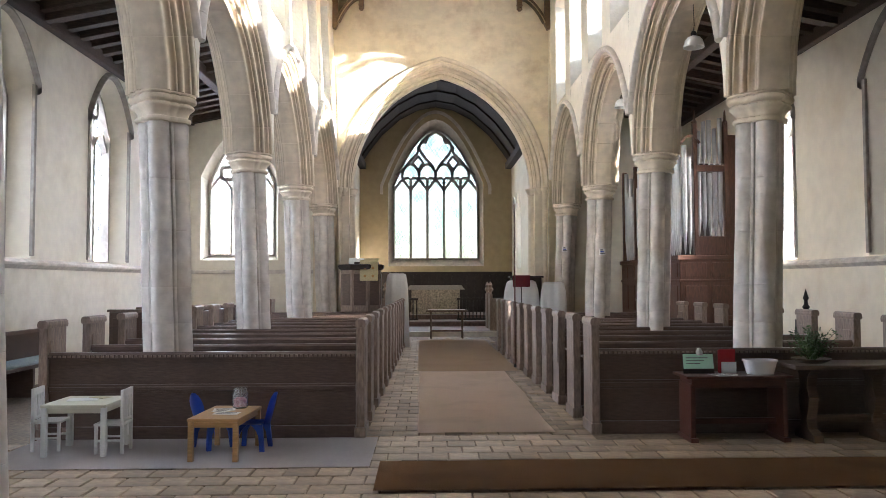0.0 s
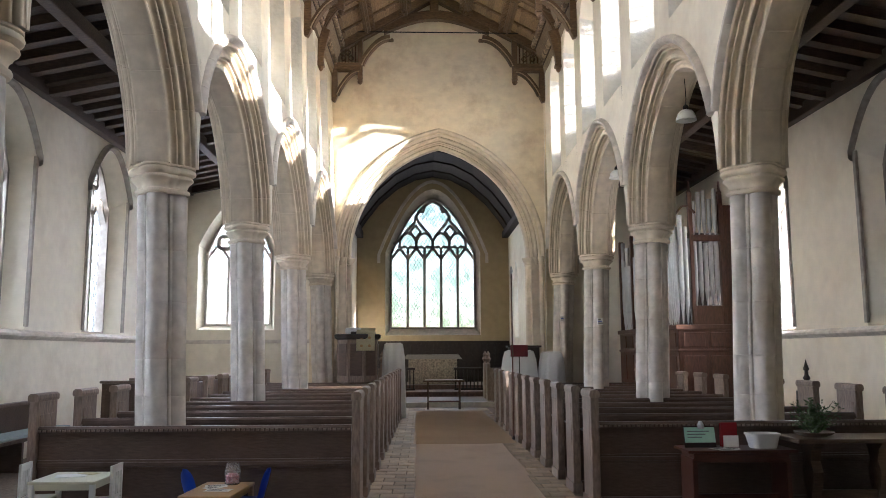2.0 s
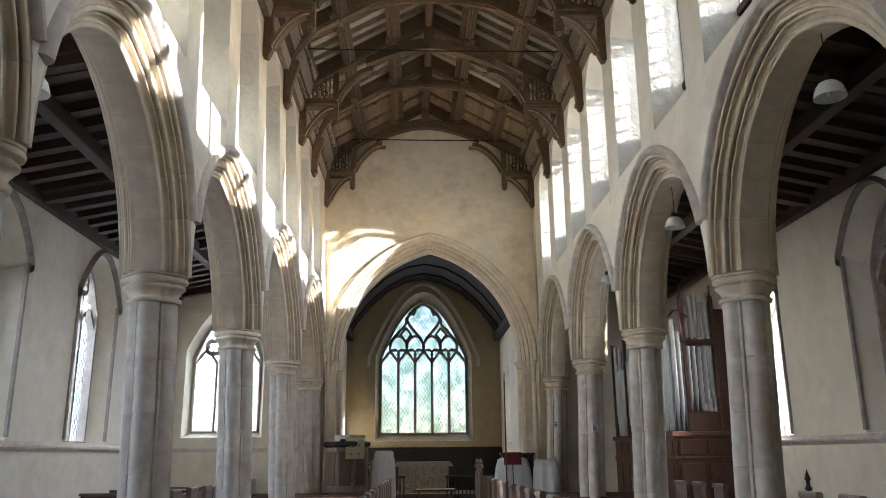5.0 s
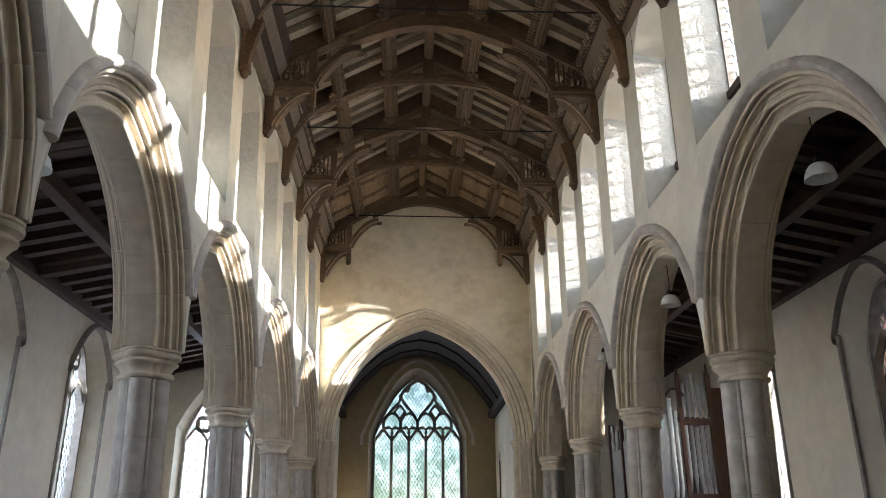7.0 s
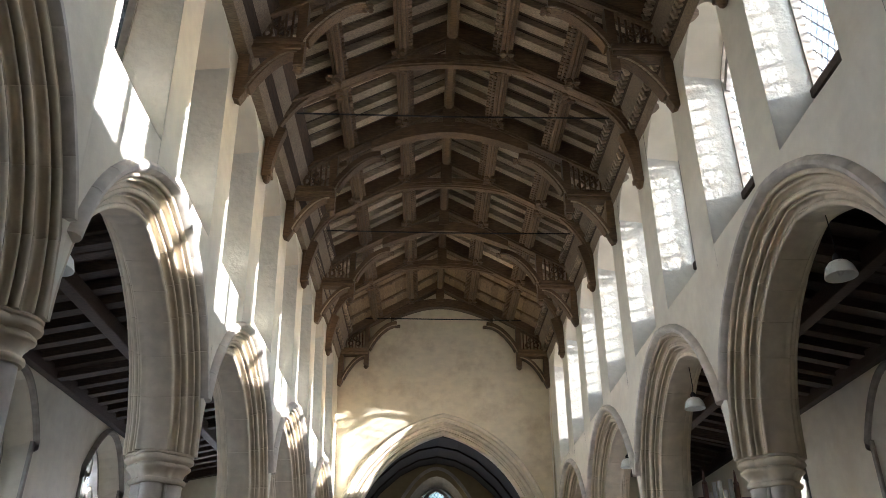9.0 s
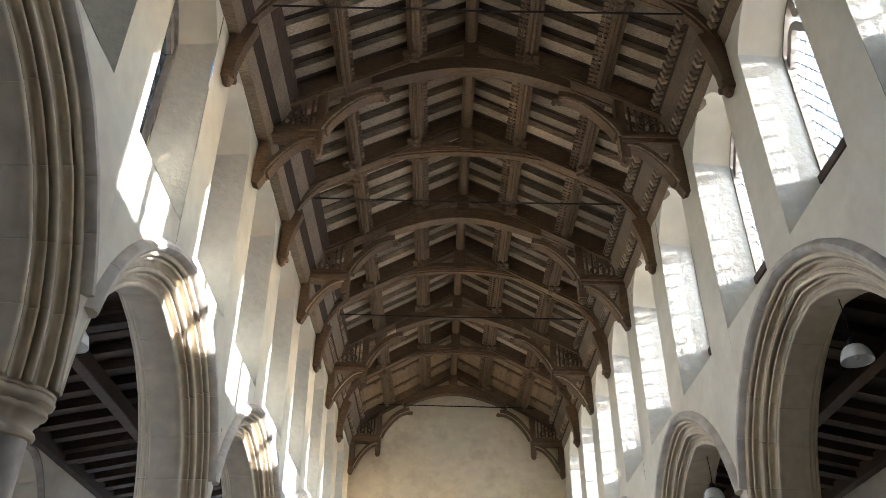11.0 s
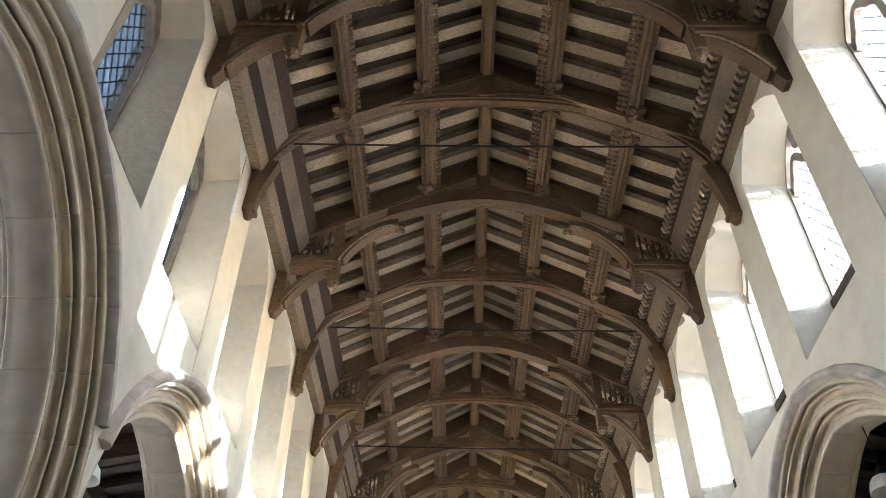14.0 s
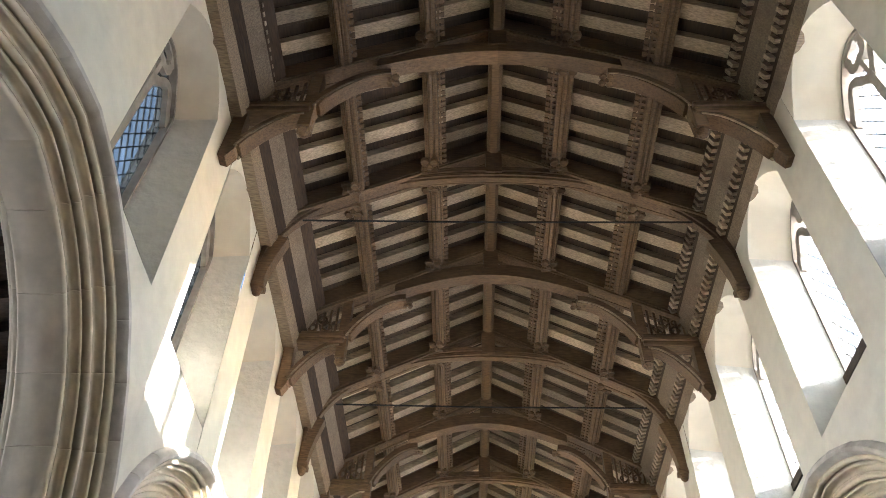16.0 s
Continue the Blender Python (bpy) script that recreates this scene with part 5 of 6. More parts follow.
def blue_chair(at, rz):
    ob = thing("plastic_chair", "bright blue moulded plastic children's chair", "chair", "blue children's chairs")
    bm = bmesh.new()
    rings = []
    for k in range(11):
        t = k / 10
        y = -0.15 + 0.30 * t
        z = 0.27 - 0.02 * math.sin(math.pi * t)
        rings.append([(x, y, z + 0.02 * (x / 0.15) ** 2) for x in (-0.15, -0.1, -0.05, 0, 0.05, 0.1, 0.15)])
    grid_mesh(bm, rings)
    bmesh.ops.solidify(bm, geom=bm.faces[:], thickness=0.014)
    part("seat", bm, BLUE, ob, smooth=True)
    bm = bmesh.new()
    rings = []
    for k in range(13):
        t = k / 12
        half = 0.125 * (math.sqrt(max(1 - ((t - 0.55) / 0.45) ** 2, 0.02)) if t > 0.55 else 0.85 + 0.15 * t / 0.55)
        rings.append([(half * u, -0.14 - 0.08 * t - 0.03 * (1 - u * u), 0.26 + 0.31 * t) for u in (-1, -0.66, -0.33, 0, 0.33, 0.66, 1)])
    grid_mesh(bm, rings)
    bmesh.ops.solidify(bm, geom=bm.faces[:], thickness=0.016)
    part("backrest", bm, BLUE, ob, smooth=True)
    for sx in (-1, 1):
        for sy in (-1, 1):
            bm = bmesh.new()
            rings = []
            for t in (0, 0.3, 0.6, 0.8, 0.92, 1):
                inner = 0.045 + 0.075 * max(0.0, (t - 0.5) / 0.5) ** 2.2
                y0 = sy * (0.135 + 0.025 * (1 - t))
                x0 = sx * (0.13 + 0.02 * (1 - t))
                rings.append([(x0, y0, 0.265 * t), (x0, y0 - sy * inner, 0.265 * t), (x0 - sx * 0.028, y0 - sy * inner, 0.265 * t), (x0 - sx * 0.028, y0, 0.265 * t)])
            grid_mesh(bm, rings, True, True)
            part("leg", bm, BLUE, ob)
    ob.matrix_basis = pose(*at, 0, 0, rz)
    return ob


blue_chair((-2.50, 8.0, 0.008), -42)
blue_chair((-2.08, 7.90, 0.008), 84)
jar = thing("glass_jar", "clear glass jar holding crayons on the pine table", "jar", at=(-2.22, 7.95, 0.41))
part("vessel", lathe(bmesh.new(), [(0.06, 0.0), (0.074, 0.01), (0.078, 0.14), (0.066, 0.175), (0.07, 0.20), (0.064, 0.20), (0.06, 0.175), (0.072, 0.14), (0.068, 0.015), (0.001, 0.012)], (0, 0, 0), 20), JAR_GLASS, jar, "clear glass", True)
part("sweets", lathe(bmesh.new(), [(0.001, 0.016), (0.062, 0.018), (0.066, 0.085), (0.04, 0.105), (0.001, 0.10)], (0, 0, 0), 14), PINK, jar, "pink and white contents")
for k, m in enumerate((RED_CARD, PINK, PAPER, RED_CARD, PAPER, PINK)):
    a = k * 1.05
    part("crayon", tube(bmesh.new(), [(0.02 * math.cos(a), 0.02 * math.sin(a), 0.02), (0.04 * math.cos(a + 0.5), 0.04 * math.sin(a + 0.5), 0.10)], 0.008), m, jar)


def leaflet(at, rz, w, h, mat=PAPER, printed=True):
    ob = thing("leaflet", "printed paper leaflet lying flat", "leaflet", "leaflets")
    part("sheet", a_box(-w / 2, w / 2, -h / 2, h / 2, 0, 0.004), mat, ob)
    if printed:
        for k in range(4):
            part("print_bar", a_box(-w * 0.38, w * (0.38 if k % 2 else 0.2), -h * 0.36 + h * 0.19 * k, -h * 0.28 + h * 0.19 * k, 0.0045, 0.0055), INK, ob)
    ob.matrix_basis = pose(*at, 0, 0, rz)
    return ob


leaflet((-2.35, 7.85, 0.41), 12, 0.21, 0.15)
leaflet((-2.27, 7.62, 0.41), -6, 0.24, 0.13)
leaflet((-2.35, 7.72, 0.415), 40, 0.15, 0.11)
leaflet((-3.76, 7.91, 0.51), 15, 0.28, 0.20, printed=False)
leaflet((-3.64, 8.03, 0.512), -20, 0.18, 0.12, YELLOW_CLOTH, False)

# ---- side tables by the south pews ----
side = thing("side_table", "red-brown wooden side table with drawer rail", "table", at=(2.88, 8.28, 0))
part("tabletop", a_box(-0.56, 0.56, -0.25, 0.22, 0.655, 0.685, 0.008), RED_WOOD, side)
part("apron", a_box(-0.49, 0.49, -0.20, 0.18, 0.56, 0.655, 0.006), RED_WOOD, side)
for sx in (-0.48, 0.48):
    part("end_panel", a_box(sx - 0.025, sx + 0.025, -0.20, 0.18, 0.0, 0.60, 0.008), RED_WOOD, side)
    part("foot", a_box(sx - 0.04, sx + 0.04, -0.24, 0.21, 0.0, 0.05, 0.01), RED_WOOD, side)
part("stretcher", a_box(-0.46, 0.46, -0.03, 0.03, 0.16, 0.22, 0.008), RED_WOOD, side)
clip = thing("clipboard", "clipboard propped up with a pale green sheet", "clipboard", at=(2.52, 8.24, 0.69))
part("board", a_box(-0.165, 0.165, -0.006, 0.006, 0.0, 0.22, 0.004), DARK_WOOD, clip)
part("sheet", a_box(-0.16, 0.16, -0.012, -0.007, 0.05, 0.205), GREEN_PAPER, clip, "pale green printed sheet")
for k in range(3):
    part("print_bar", a_box(-0.13, 0.02 + 0.04 * k, -0.0145, -0.0125, 0.10 + 0.03 * k, 0.108 + 0.03 * k), INK, clip)
part("clip", lathe(bmesh.new(), [(0.035, 0.19), (0.035, 0.23), (0.02, 0.26), (0.012, 0.27)], (0.02, -0.01, 0), 10), PIPE, clip, "steel clip")
clip.rotation_euler = (radians(-12), 0, 0)
red = thing("red_folder", "red card folder standing upright behind a white card", "folder", at=(2.86, 8.34, 0.685))
part("cover", a_box(-0.085, 0.085, -0.008, 0.008, 0.0, 0.25, 0.003), RED_CARD, red)
part("back_cover", a_box(-0.085, 0.085, 0.03, 0.046, 0.0, 0.24, 0.003), RED_CARD, red)
part("card", a_box(-0.08, 0.08, -0.05, -0.045, 0.0, 0.12, 0.002), PAPER, red, "white card")
tub = thing("plastic_tub", "white plastic tub with a rolled rim", "tub", at=(3.17, 8.24, 0.685))
bm = bmesh.new()
rings = []
for s, z in ((0.8, 0.0), (1.0, 0.13), (1.06, 0.132), (1.06, 0.15), (0.97, 0.15), (0.78, 0.012)):
    rings.append([(0.16 * s * math.copysign(abs(math.cos(t)) ** 0.5, math.cos(t)), 0.11 * s * math.copysign(abs(math.sin(t)) ** 0.5, math.sin(t)), z)
                  for t in [2 * math.pi * (k + 0.5) / 24 for k in range(24)]])
grid_mesh(bm, rings, True, True)
part("tub", bm, PLASTIC, tub, smooth=True)
leaflet((2.74, 8.10, 0.686), 8, 0.21, 0.15)
leaflet((2.80, 8.12, 0.692), -12, 0.15, 0.11)
leaflet((2.66, 8.14, 0.691), 25, 0.15, 0.10)

oak = thing("refectory_table", "old dark oak table on shaped trestle legs", "table", at=(4.25, 8.22, 0))
part("tabletop", a_box(-0.85, 0.95, -0.30, 0.28, 0.755, 0.80, 0.012), TABLE_OAK, oak)
for sx in (-0.58, 0.12, 0.78):
    bm = bmesh.new()
    out = [(-0.22, 0.0), (0.22, 0.0), (0.20, 0.07), (0.09, 0.12), (0.055, 0.22), (0.10, 0.33), (0.12, 0.45), (0.07, 0.56), (0.11, 0.68), (0.20, 0.755),
           (-0.20, 0.755), (-0.11, 0.68), (-0.07, 0.56), (-0.12, 0.45), (-0.10, 0.33), (-0.055, 0.22), (-0.09, 0.12), (-0.20, 0.07)]
    prism(bm, out, "x", sx - 0.05, sx + 0.05)
    part("trestle", bm, TABLE_OAK, oak, "shaped trestle")
part("stretcher", a_box(-0.58, 0.78, -0.025, 0.025, 0.18, 0.26, 0.01), TABLE_OAK, oak)
plant = thing("pot_plant", "leafy dark green plant in a low brown dish", "plant", at=(3.70, 8.2, 0.80))
part("dish", lathe(bmesh.new(), [(0.12, 0), (0.19, 0.035), (0.20, 0.05), (0.18, 0.05), (0.10, 0.02), (0.001, 0.018)], (0, 0, 0), 20), POT, plant, "low brown dish", True)
rng = random.Random(11)
bm = bmesh.new()
stems = []
for k in range(62):
    a, lean, h = rng.uniform(0, 6.28), rng.uniform(0.02, 0.27), rng.uniform(0.10, 0.33)
    tip = Vector((lean * math.cos(a), lean * math.sin(a), 0.03 + h))
    stems.append(tip)
    tube(bm, [(0.02 * math.cos(a), 0.02 * math.sin(a), 0.02), tip * 0.6 + Vector((0, 0, 0.03)), tip], 0.003, 4)
part("stem", bm, LEAF, plant)["kind"] = "stuff"
bm = bmesh.new()
for tip in stems:
    for j in range(9):
        c = tip * rng.uniform(0.45, 1.05) + Vector((rng.uniform(-0.03, 0.03), rng.uniform(-0.03, 0.03), rng.uniform(-0.02, 0.03)))
        d = Vector((rng.uniform(-1, 1), rng.uniform(-1, 1), rng.uniform(-0.4, 0.9))).normalized()
        n = d.orthogonal().normalized() * rng.uniform(0.008, 0.014)
        ln = rng.uniform(0.03, 0.055)
        bm.faces.new([bm.verts.new(p) for p in (c, c + d * ln * 0.5 + n, c + d * ln, c + d * ln * 0.5 - n)])
part("leaves", bm, LEAF, plant)["kind"] = "stuff"
for x, y, w, h, d, m in ((4.78, 8.3, 0.13, 0.13, 0.06, PAPER), (4.95, 8.25, 0.10, 0.10, 0.07, PLASTIC)):
    b = thing("small_box", "small pale card box on the oak table", "box", "small boxes", at=(x, y, 0.80))
    part("carton", a_box(-w / 2, w / 2, -d / 2, d / 2, 0, h, 0.004), m, b)
    part("lid", a_box(-w / 2 - 0.003, w / 2 + 0.003, -d / 2 - 0.003, d / 2 + 0.003, h - 0.02, h + 0.003, 0.002), m, b)

# ---- organ in the south aisle ----
organ = thing("pipe_organ", "tall red-brown pipe organ case with dull metal pipes", "organ", at=(0, 0, 0))
OX, OY = 4.95, 16.2
bm = bmesh.new()
box(bm, OX, 6.72, OY, 21.0, 0, 2.15, 0.02)
part("case_base", bm, MAHOGANY, organ)
bm = bmesh.new()
box(bm, OX + 0.35, 6.72, OY + 0.35, 20.9, 2.15, 4.2, 0.02)
part("case_core", bm, DARK_WOOD, organ, "dark inner case")
for z0, z1, g in ((2.12, 2.22, 0.06), (1.66, 1.72, 0.03), (0.0, 0.16, 0.03)):
    part("cornice", a_box(OX - g, 6.74, OY - g, 21.0, z0, z1, 0.015), MAHOGANY, organ)
for k in range(3):
    x = OX + 0.10 + 0.57 * k
    for z0, z1 in ((0.24, 0.88), (0.96, 1.58), (1.76, 2.06)):
        part("panel", a_box(x, x + 0.46, OY - 0.022, OY, z0, z1, 0.010), MAHOGANY, organ)
for k in range(7):
    y = OY + 0.12 + 0.67 * k
    for z0, z1 in ((0.24, 0.88), (0.96, 1.58), (1.76, 2.06)):
        part("panel", a_box(OX - 0.022, OX, y, y + 0.55, z0, z1, 0.010), MAHOGANY, organ)


def pipe(x, y, z, h, r):
    bm = bmesh.new()
    lathe(bm, [(r * 0.25, 0), (r * 0.95, h * 0.24), (r, h * 0.25), (r, h * 0.27), (r * 0.96, h * 0.275), (r, h * 0.285), (r, h), (r * 0.8, h)], (x, y, z), 12)
    return part("pipe", bm, PIPE, organ, "dull grey metal pipe", True)


for k in range(5):
    pipe(5.42 + 0.115 * k, OY + 0.12, 2.62, (1.28, 1.22, 1.18, 1.22, 1.28)[k] + 0.15, 0.048)
    pipe(5.42 + 0.115 * k, OY + 0.12, 4.10, (0.75, 0.95, 0.98, 0.80, 1.02)[k], 0.046)
for k in range(4):
    pipe(5.00 + 0.10 * k, OY + 0.06 + 0.03 * abs(k - 1.5), 2.24, 2.3 - 0.25 * abs(k - 1), 0.052)
for k in range(11):
    y = OY + 0.25 + 0.42 * k
    for j in range(3):
        pipe(OX + 0.10, y + 0.125 * j, 2.24, (1.75, 2.25, 1.75)[j] + 0.15 * math.sin(k * 1.3), 0.055)
for x in (5.33, 5.98):
    post = part("post", a_box(x - 0.04, x + 0.04, OY + 0.02, OY + 0.14, 2.15, 5.0, 0.01), MAHOGANY, organ)
    bm = lathe(bmesh.new(), [(0.05, 5.0), (0.06, 5.03), (0.03, 5.08), (0.02, 5.25), (0.002, 5.3)], (x, OY + 0.08, 0), 8)
    part("finial", bm, MAHOGANY, post)
part("end_panel", a_box(6.02, 6.30, OY + 0.02, OY + 0.20, 2.15, 4.75, 0.01), MAHOGANY, organ)
part("rail", a_box(5.33, 6.0, OY + 0.04, OY + 0.20, 3.98, 4.12, 0.015), MAHOGANY, organ)
part("rail", a_box(5.33, 6.0, OY + 0.04, OY + 0.20, 2.22, 2.62, 0.015), MAHOGANY, organ)
for k in range(4):
    y = OY + 1.25 + 1.15 * k
    part("post", a_box(OX + 0.02, OX + 0.14, y - 0.05, y + 0.05, 2.15, 4.6, 0.01), MAHOGANY, organ)
bm = bmesh.new()
ribbon(bm, [(5.00 + 0.42 * t, 4.55 + 0.2 * math.sin(3 * t)) for t in (0, 0.33, 0.66, 1)], 0.02, OY, OY + 0.05)
part("pipe_shade", bm, MAHOGANY, organ)
bm = bmesh.new()
box(bm, 6.3, 6.8, OY - 0.35, OY + 0.0, 0, 6.05, 0.02)
setting("wall_aisle_pier", bm, PLASTER, "plastered wall pier beside the organ", "wall")

# ---- pendant lamps ----
def pendant(x, y, z, top):
    ob = thing("pendant_lamp", "white enamel dome pendant lamp on a thin chain", "lamp", "pendant lamps", at=(x, y, z))
    bm = lathe(bmesh.new(), [(0.035, 0.17), (0.06, 0.16), (0.09, 0.145), (0.125, 0.10), (0.145, 0.03), (0.15, 0.0), (0.143, 0.0), (0.137, 0.03), (0.118, 0.09), (0.08, 0.135), (0.03, 0.15)], (0, 0, 0), 28)
    part("shade", bm, ENAMEL, ob, "white enamel shade", True)
    part("cap", lathe(bmesh.new(), [(0.04, 0.16), (0.042, 0.21), (0.025, 0.24), (0.01, 0.25)], (0, 0, 0), 14), IRON, ob, "dark cap", True)
    part("bulb", lathe(bmesh.new(), [(0.001, 0.01), (0.02, 0.02), (0.03, 0.045), (0.02, 0.08), (0.015, 0.13)], (0, 0, 0), 12), PLASTIC, ob, "unlit bulb", True)
    part("chain", tube(bmesh.new(), [(0, 0, 0.24), (0.01, 0, (top - z) * 0.5), (0, 0, top - z)], 0.007, 5), IRON, ob)
    return ob


for y, z in ((2.4, 5.02), (6.65, 5.02), (11.15, 5.06), (15.3, 5.12)):
    pendant(3.55, y, z, 5.74)
pendant(-3.55, 6.05, 4.70, 5.74)
pendant(-3.42, 2.4, 4.62, 5.74)

# ---- pulpit and chancel furniture ----
pul = thing("pulpit", "dark panelled oak pulpit with a gold cloth fall", "pulpit", at=(-2.0, 20.3, 0))


def octagon(r, n=8):
    return [(r * math.cos(math.pi / n + 2 * math.pi * k / n), r * math.sin(math.pi / n + 2 * math.pi * k / n)) for k in range(n)]


bm = bmesh.new()
grid_mesh(bm, [[(x, y, z) for x, y in octagon(r)] for r, z in ((0.34, 0.0), (0.34, 0.55), (0.50, 0.9), (0.54, 0.95), (0.54, 2.02))], True, True)
part("body", bm, PEW_END, pul)
bm = bmesh.new()
grid_mesh(bm, [[(x, y, z) for x, y in octagon(r)] for r, z in ((0.56, 2.0), (0.62, 2.04), (0.63, 2.12), (0.58, 2.14))], True, True)
part("cornice", bm, DARK_WOOD, pul)
for k in range(8):
    a = math.pi / 4 * k
    bm = a_box(-0.15, 0.15, -0.01, 0.01, 1.1, 1.9, 0.006)
    p = part("panel", bm, PEW_OAK, pul)
    p.matrix_basis = pose(0.505 * math.cos(a), 0.505 * math.sin(a), 0, 0, 0, math.degrees(a) + 90)
bm = bmesh.new()
grid_mesh(bm, [[(x, -0.10, 2.30), (x, -0.50, 2.22), (x, -0.53, 2.18), (x, -0.54, 1.72)] for x in (0.0, 0.12, 0.24, 0.36, 0.46)])
bmesh.ops.solidify(bm, geom=bm.faces[:], thickness=0.012)
part("cloth_fall", bm, YELLOW_CLOTH, pul, "pale gold cloth fall")
for k in range(4):
    part("motif", lathe(bmesh.new(), [(0.035, 0), (0.035, 0.006)], (0, 0, 0), 10), PINE, pul).matrix_basis = pose(0.13 + 0.2 * (k % 2), -0.555, 1.84 + 0.2 * (k // 2), 90, 0, 0)
part("desk", a_box(-0.15, 0.45, -0.42, -0.08, 2.14, 2.20, 0.01), DARK_WOOD, pul)
part("cushion", a_box(-0.30, 0.10, -0.35, -0.05, 2.14, 2.30, 0.04), LINEN, pul, "white cushion")


def draped(name, label, at, w, d, h, mat=LINEN):
    """A stand covered by a hanging cloth with folds."""
    ob = thing(name, label, "covered stand", at=at)
    bm = bmesh.new()
    rings = []
    for k in range(9):
        t = k / 8
        ring = []
        for j in range(40):
            a = 2 * math.pi * j / 40
            sq = max(abs(math.cos(a)), abs(math.sin(a)))
            f = (1 - 0.16 * max(0.0, (t - 0.75) / 0.25) ** 2) + (1 - 0.7 * t) * 0.17 * math.sin(a * 9 + 0.6 * math.sin(3 * a)) + 0.06 * (1 - t)
            ring.append((w / 2 * math.cos(a) / sq ** 0.7 * f, d / 2 * math.sin(a) / sq ** 0.7 * f, h * t))
        rings.append(ring)
    rings.append([(x * 0.9, y * 0.9, h + 0.02) for x, y, z in rings[-1]])
    grid_mesh(bm, rings, True, True)
    part("cloth", bm, mat, ob, smooth=True)
    part("top_board", a_box(-w * 0.35, w * 0.35, -d * 0.35, d * 0.35, h + 0.02, h + 0.04, 0.005), mat, ob)
    return ob


draped("draped_lectern", "lectern under a hanging white cloth", (-1.10, 20.6, 0), 0.55, 0.45, 1.88)
draped("draped_keyboard", "keyboard on a stand under a white cloth", (2.18, 20.6, 0.0), 0.86, 0.40, 1.68)
draped("covered_stool", "piano stool under a pale cloth", (3.0, 20.45, 0.0), 0.62, 0.40, 1.64)
lec = thing("music_stand", "music stand with a dark red folder", "music stand", at=(2.12, 20.1, 0))
part("pole", tube(bmesh.new(), [(0, 0, 0.02), (0, 0, 1.6)], 0.012), IRON, lec)
part("folder", a_box(-0.22, 0.22, -0.02, 0.02, 1.55, 1.85, 0.006), MAROON, lec, "dark red folder")
for k in range(3):
    a = k * 2.1
    part("foot", tube(bmesh.new(), [(0, 0, 0.2), (0.22 * math.cos(a), 0.22 * math.sin(a), 0.01)], 0.009), IRON, lec)
pole = thing("wand", "thin dark staff standing at the end of a pew", "staff", at=(1.40, 15.35, 0))
part("shaft", tube(bmesh.new(), [(0, 0, 0.0), (0, 0, 1.6), (0, 0, 3.25)], 0.014), RED_WOOD, pole)
part("head", lathe(bmesh.new(), [(0.014, 3.2), (0.03, 3.25), (0.02, 3.32), (0.002, 3.36)], (0, 0, 0), 10), PIPE, pole)
part("foot", lathe(bmesh.new(), [(0.03, 0), (0.03, 0.04), (0.015, 0.08)], (0, 0, 0), 10), IRON, pole)
for s, x in ((1, 1.75), (-1, -1.62)):
    for y in (25.0, 26.2):
        st = thing("choir_stall", "brown choir stall with poppyhead end", "choir stall", "choir stalls", at=(x, y, 0.15))
        part("front", a_box(min(0, s * 1.2), max(0, s * 1.2), -0.04, 0.04, 0, 1.0, 0.01), PEW_END, st)
        part("end", a_box(-0.05, 0.05, -0.05, 0.5, 0, 1.15, 0.012), PEW_END, st)
        part("poppyhead", lathe(bmesh.new(), [(0.06, 1.14), (0.04, 1.2), (0.10, 1.3), (0.05, 1.38), (0.07, 1.44), (0.01, 1.55)], (0, 0.2, 0), 10), PEW_END, st, "carved poppyhead", True)
# desk over the south choir side with a dark top
desk = thing("reading_desk", "dark reading desk with sloping top", "desk", at=(1.72, 20.95, 0.0))
part("body", a_box(0.25, 1.05, 0.0, 0.4, 0, 1.79, 0.01), DARK_WOOD, desk)
part("top", a_box(0.20, 1.10, -0.05, 0.45, 1.79, 1.84, 0.01), DARK_WOOD, desk)

# bell sallies and notices on the piers
for x, y, z in ((3.49, 16.88, 2.25), (3.40, 20.93, 2.48)):
    pl = thing("number_board", "small white notice with dark marks on a pier", "notice", "pier notices", at=(x, y, z))
    part("card", a_box(-0.06, 0.06, -0.008, 0.05, 0, 0.14, 0.003), PAPER, pl)
    for k in range(3):
        part("print_bar", a_box(-0.05, 0.05 - 0.02 * k, -0.012, -0.0085, 0.02 + 0.04 * k, 0.045 + 0.04 * k), BLUE if k == 1 else INK, pl)

# ---- mats ----
def mat(name, x0, x1, y0, y1, z, material, label):
    bm = bmesh.new()
    nx, ny = 14, max(10, int((y1 - y0) * 3))
    rows = []
    for j in range(ny + 1):
        y = y0 + (y1 - y0) * j / ny
        rows.append([(x0 + (x1 - x0) * i / nx + 0.012 * noise.noise((i * 0.3, y * 0.8, 1)), y, z + 0.006 * noise.noise((i * 0.4, y * 1.5, 5))) for i in range(nx + 1)])
    grid_mesh(bm, rows)
    top = bm.faces[:]
    bmesh.ops.solidify(bm, geom=top, thickness=0.012)
    ob = tagged(finish(name, bm, material), label, "mat")
    return ob


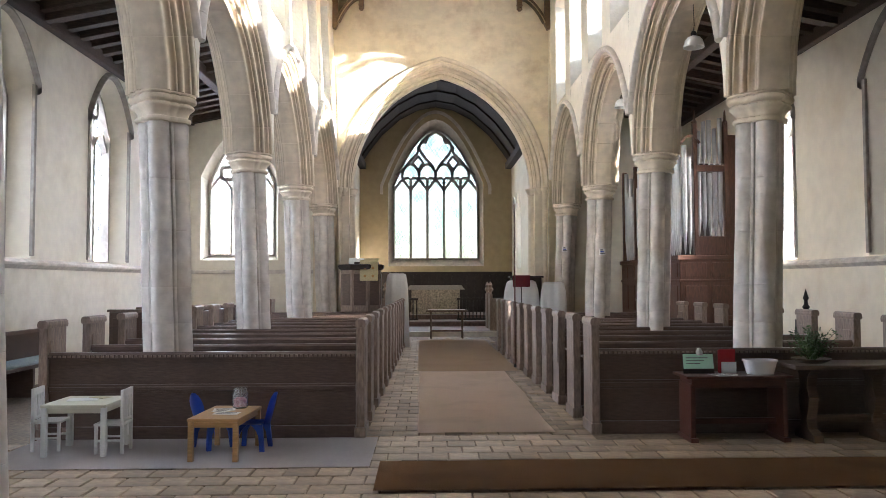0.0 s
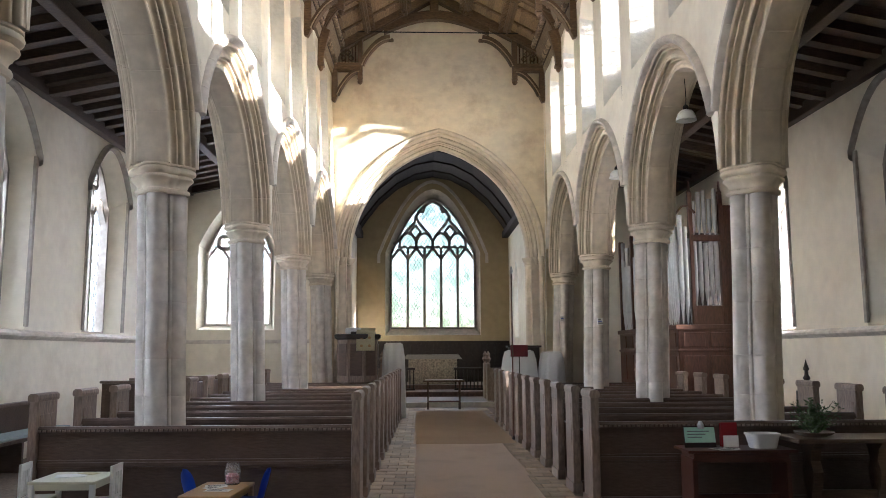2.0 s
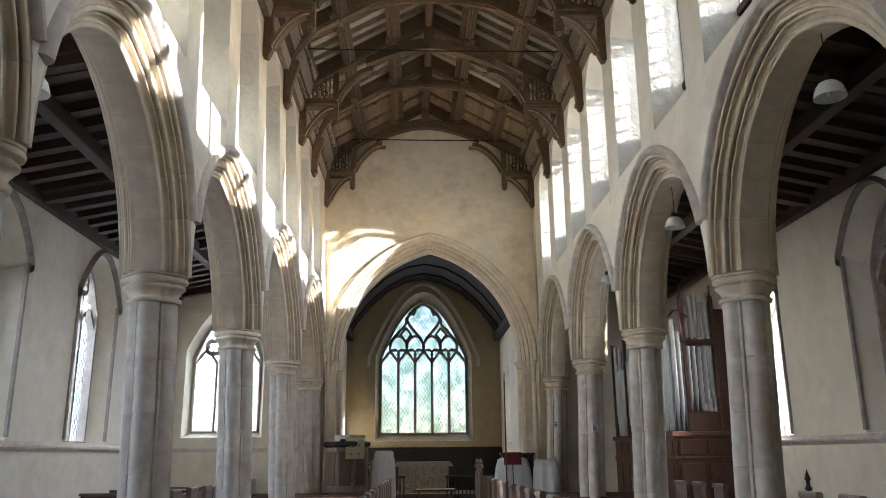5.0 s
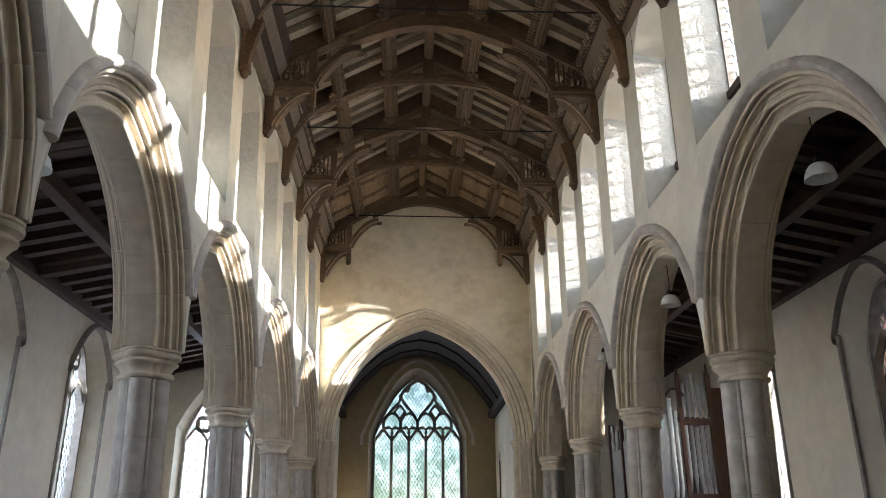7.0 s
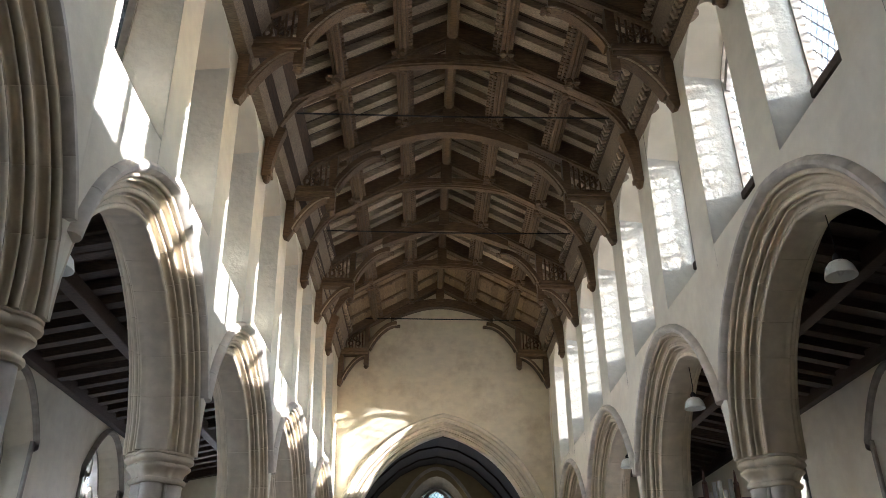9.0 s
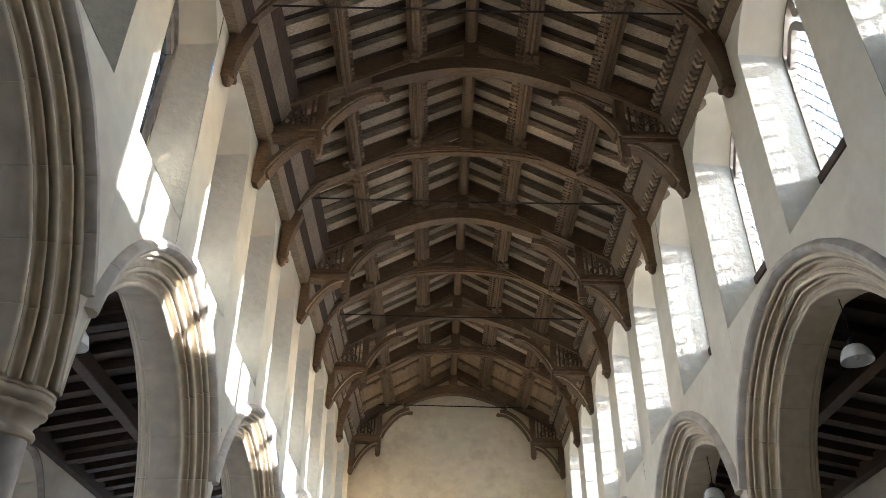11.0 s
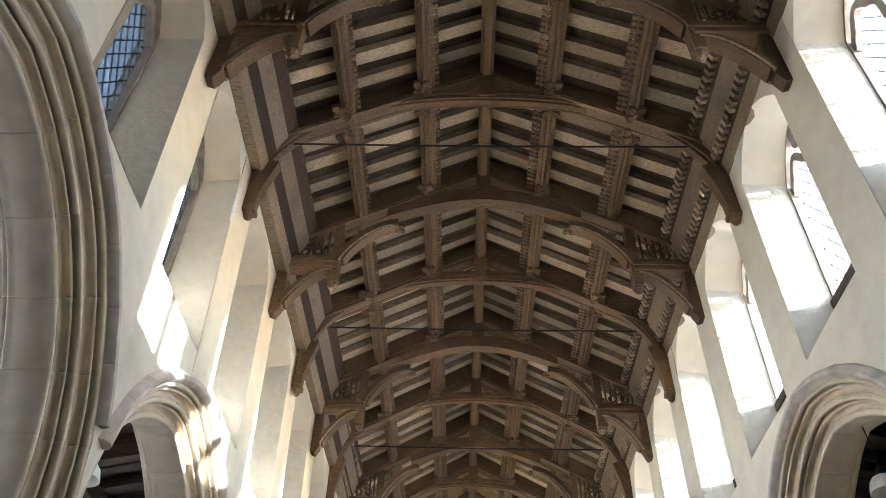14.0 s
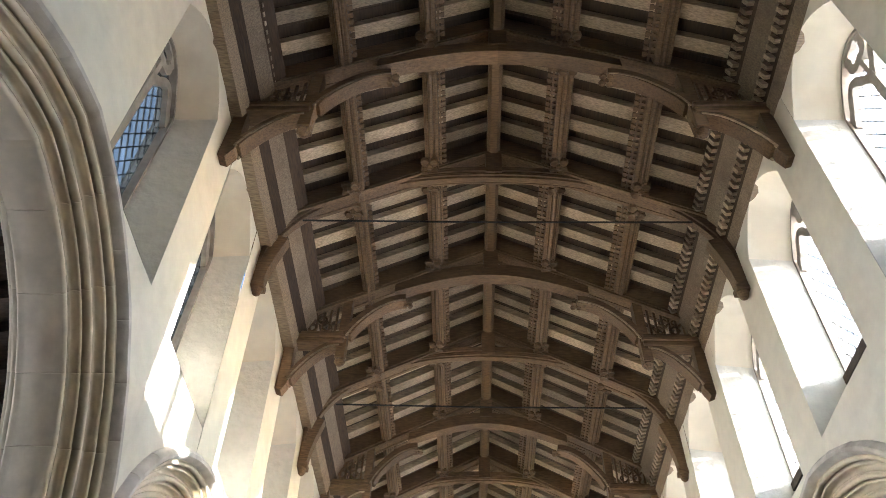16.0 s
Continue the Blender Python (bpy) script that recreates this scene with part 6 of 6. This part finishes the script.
mat("carpet_runner", -0.45, 1.06, 8.62, 10.9, 0.024, CARPET, "worn beige carpet runner in the nave aisle")
mat("carpet_runner", -0.47, 1.10, 10.9, 14.6, 0.020, CARPET, "worn beige carpet runner in the nave aisle")
mat("carpet_runner", -0.52, 1.36, 14.6, 22.7, 0.022, TAN_CARPET, "long beige carpet runner towards the chancel")
mat("doormat", -0.78, 5.2, 6.24, 7.26, 0.026, COIR, "long dark brown coir mat across the floor")
mat("grey_rug", -4.45, -0.87, 7.10, 8.44, 0.014, GREY_MAT, "pale grey rug under the children's tables")

# ---- floor tiles ----
rng = random.Random(7)
tile_meshes = []
for k in range(5):
    bm = bmesh.new()
    j = [rng.uniform(-0.006, 0.006) for _ in range(8)]
    prism(bm, [(-0.138 + j[0], -0.138 + j[1]), (0.138 + j[2], -0.138 + j[3]), (0.138 + j[4], 0.138 + j[5]), (-0.138 + j[6], 0.138 + j[7])], "z", -0.02, 0.0)
    bmesh.ops.bevel(bm, geom=[e for e in bm.edges if all(v.co.z > -0.01 for v in e.verts)], offset=0.006, segments=1, affect="EDGES")
    me = bpy.data.meshes.new("tile")
    bm.to_mesh(me)
    bm.free()
    me.materials.append(TILE)
    tile_meshes.append(me)
floor_ob = bpy.data.objects["floor"]
spots = []
for i in range(-24, 25):
    for j in range(15, 84):
        x, y = 0.29 * i + (0.145 if j % 2 else 0), 0.29 * j
        inside = -6.7 < x < 6.7
        if y > 8.3 and not -1.05 < x < 1.5:
            inside = False
        if (-0.3 < x < 0.9 and 8.8 < y < 22.5) or (-0.6 < x < 5.0 and 6.5 < y < 7.25) or (-4.2 < x < -1.1 and 7.35 < y < 8.3):
            inside = False
        if inside:
            spots.append((x, y))
spots.sort(key=lambda p: (p[0] * 0.8) ** 2 + (p[1] - 8.3) ** 2)
for x, y in spots[:300]:
    o = new("tile", tile_meshes[rng.randrange(5)])
    o.parent = floor_ob
    o.matrix_basis = pose(x, y, 0.004 + rng.uniform(-0.003, 0.003), rng.uniform(-0.4, 0.4), rng.uniform(-0.4, 0.4), rng.uniform(-0.8, 0.8))
bm = bmesh.new()
for x, y in spots[300:]:
    d = 0.137 + rng.uniform(-0.004, 0.003)
    z = 0.004 + rng.uniform(-0.003, 0.003)
    prism(bm, [(x - d, y - d), (x + d, y - d), (x + d, y + d), (x - d, y + d)], "z", -0.02, z)
part("tiles", bm, TILE, floor_ob)["kind"] = "stuff"
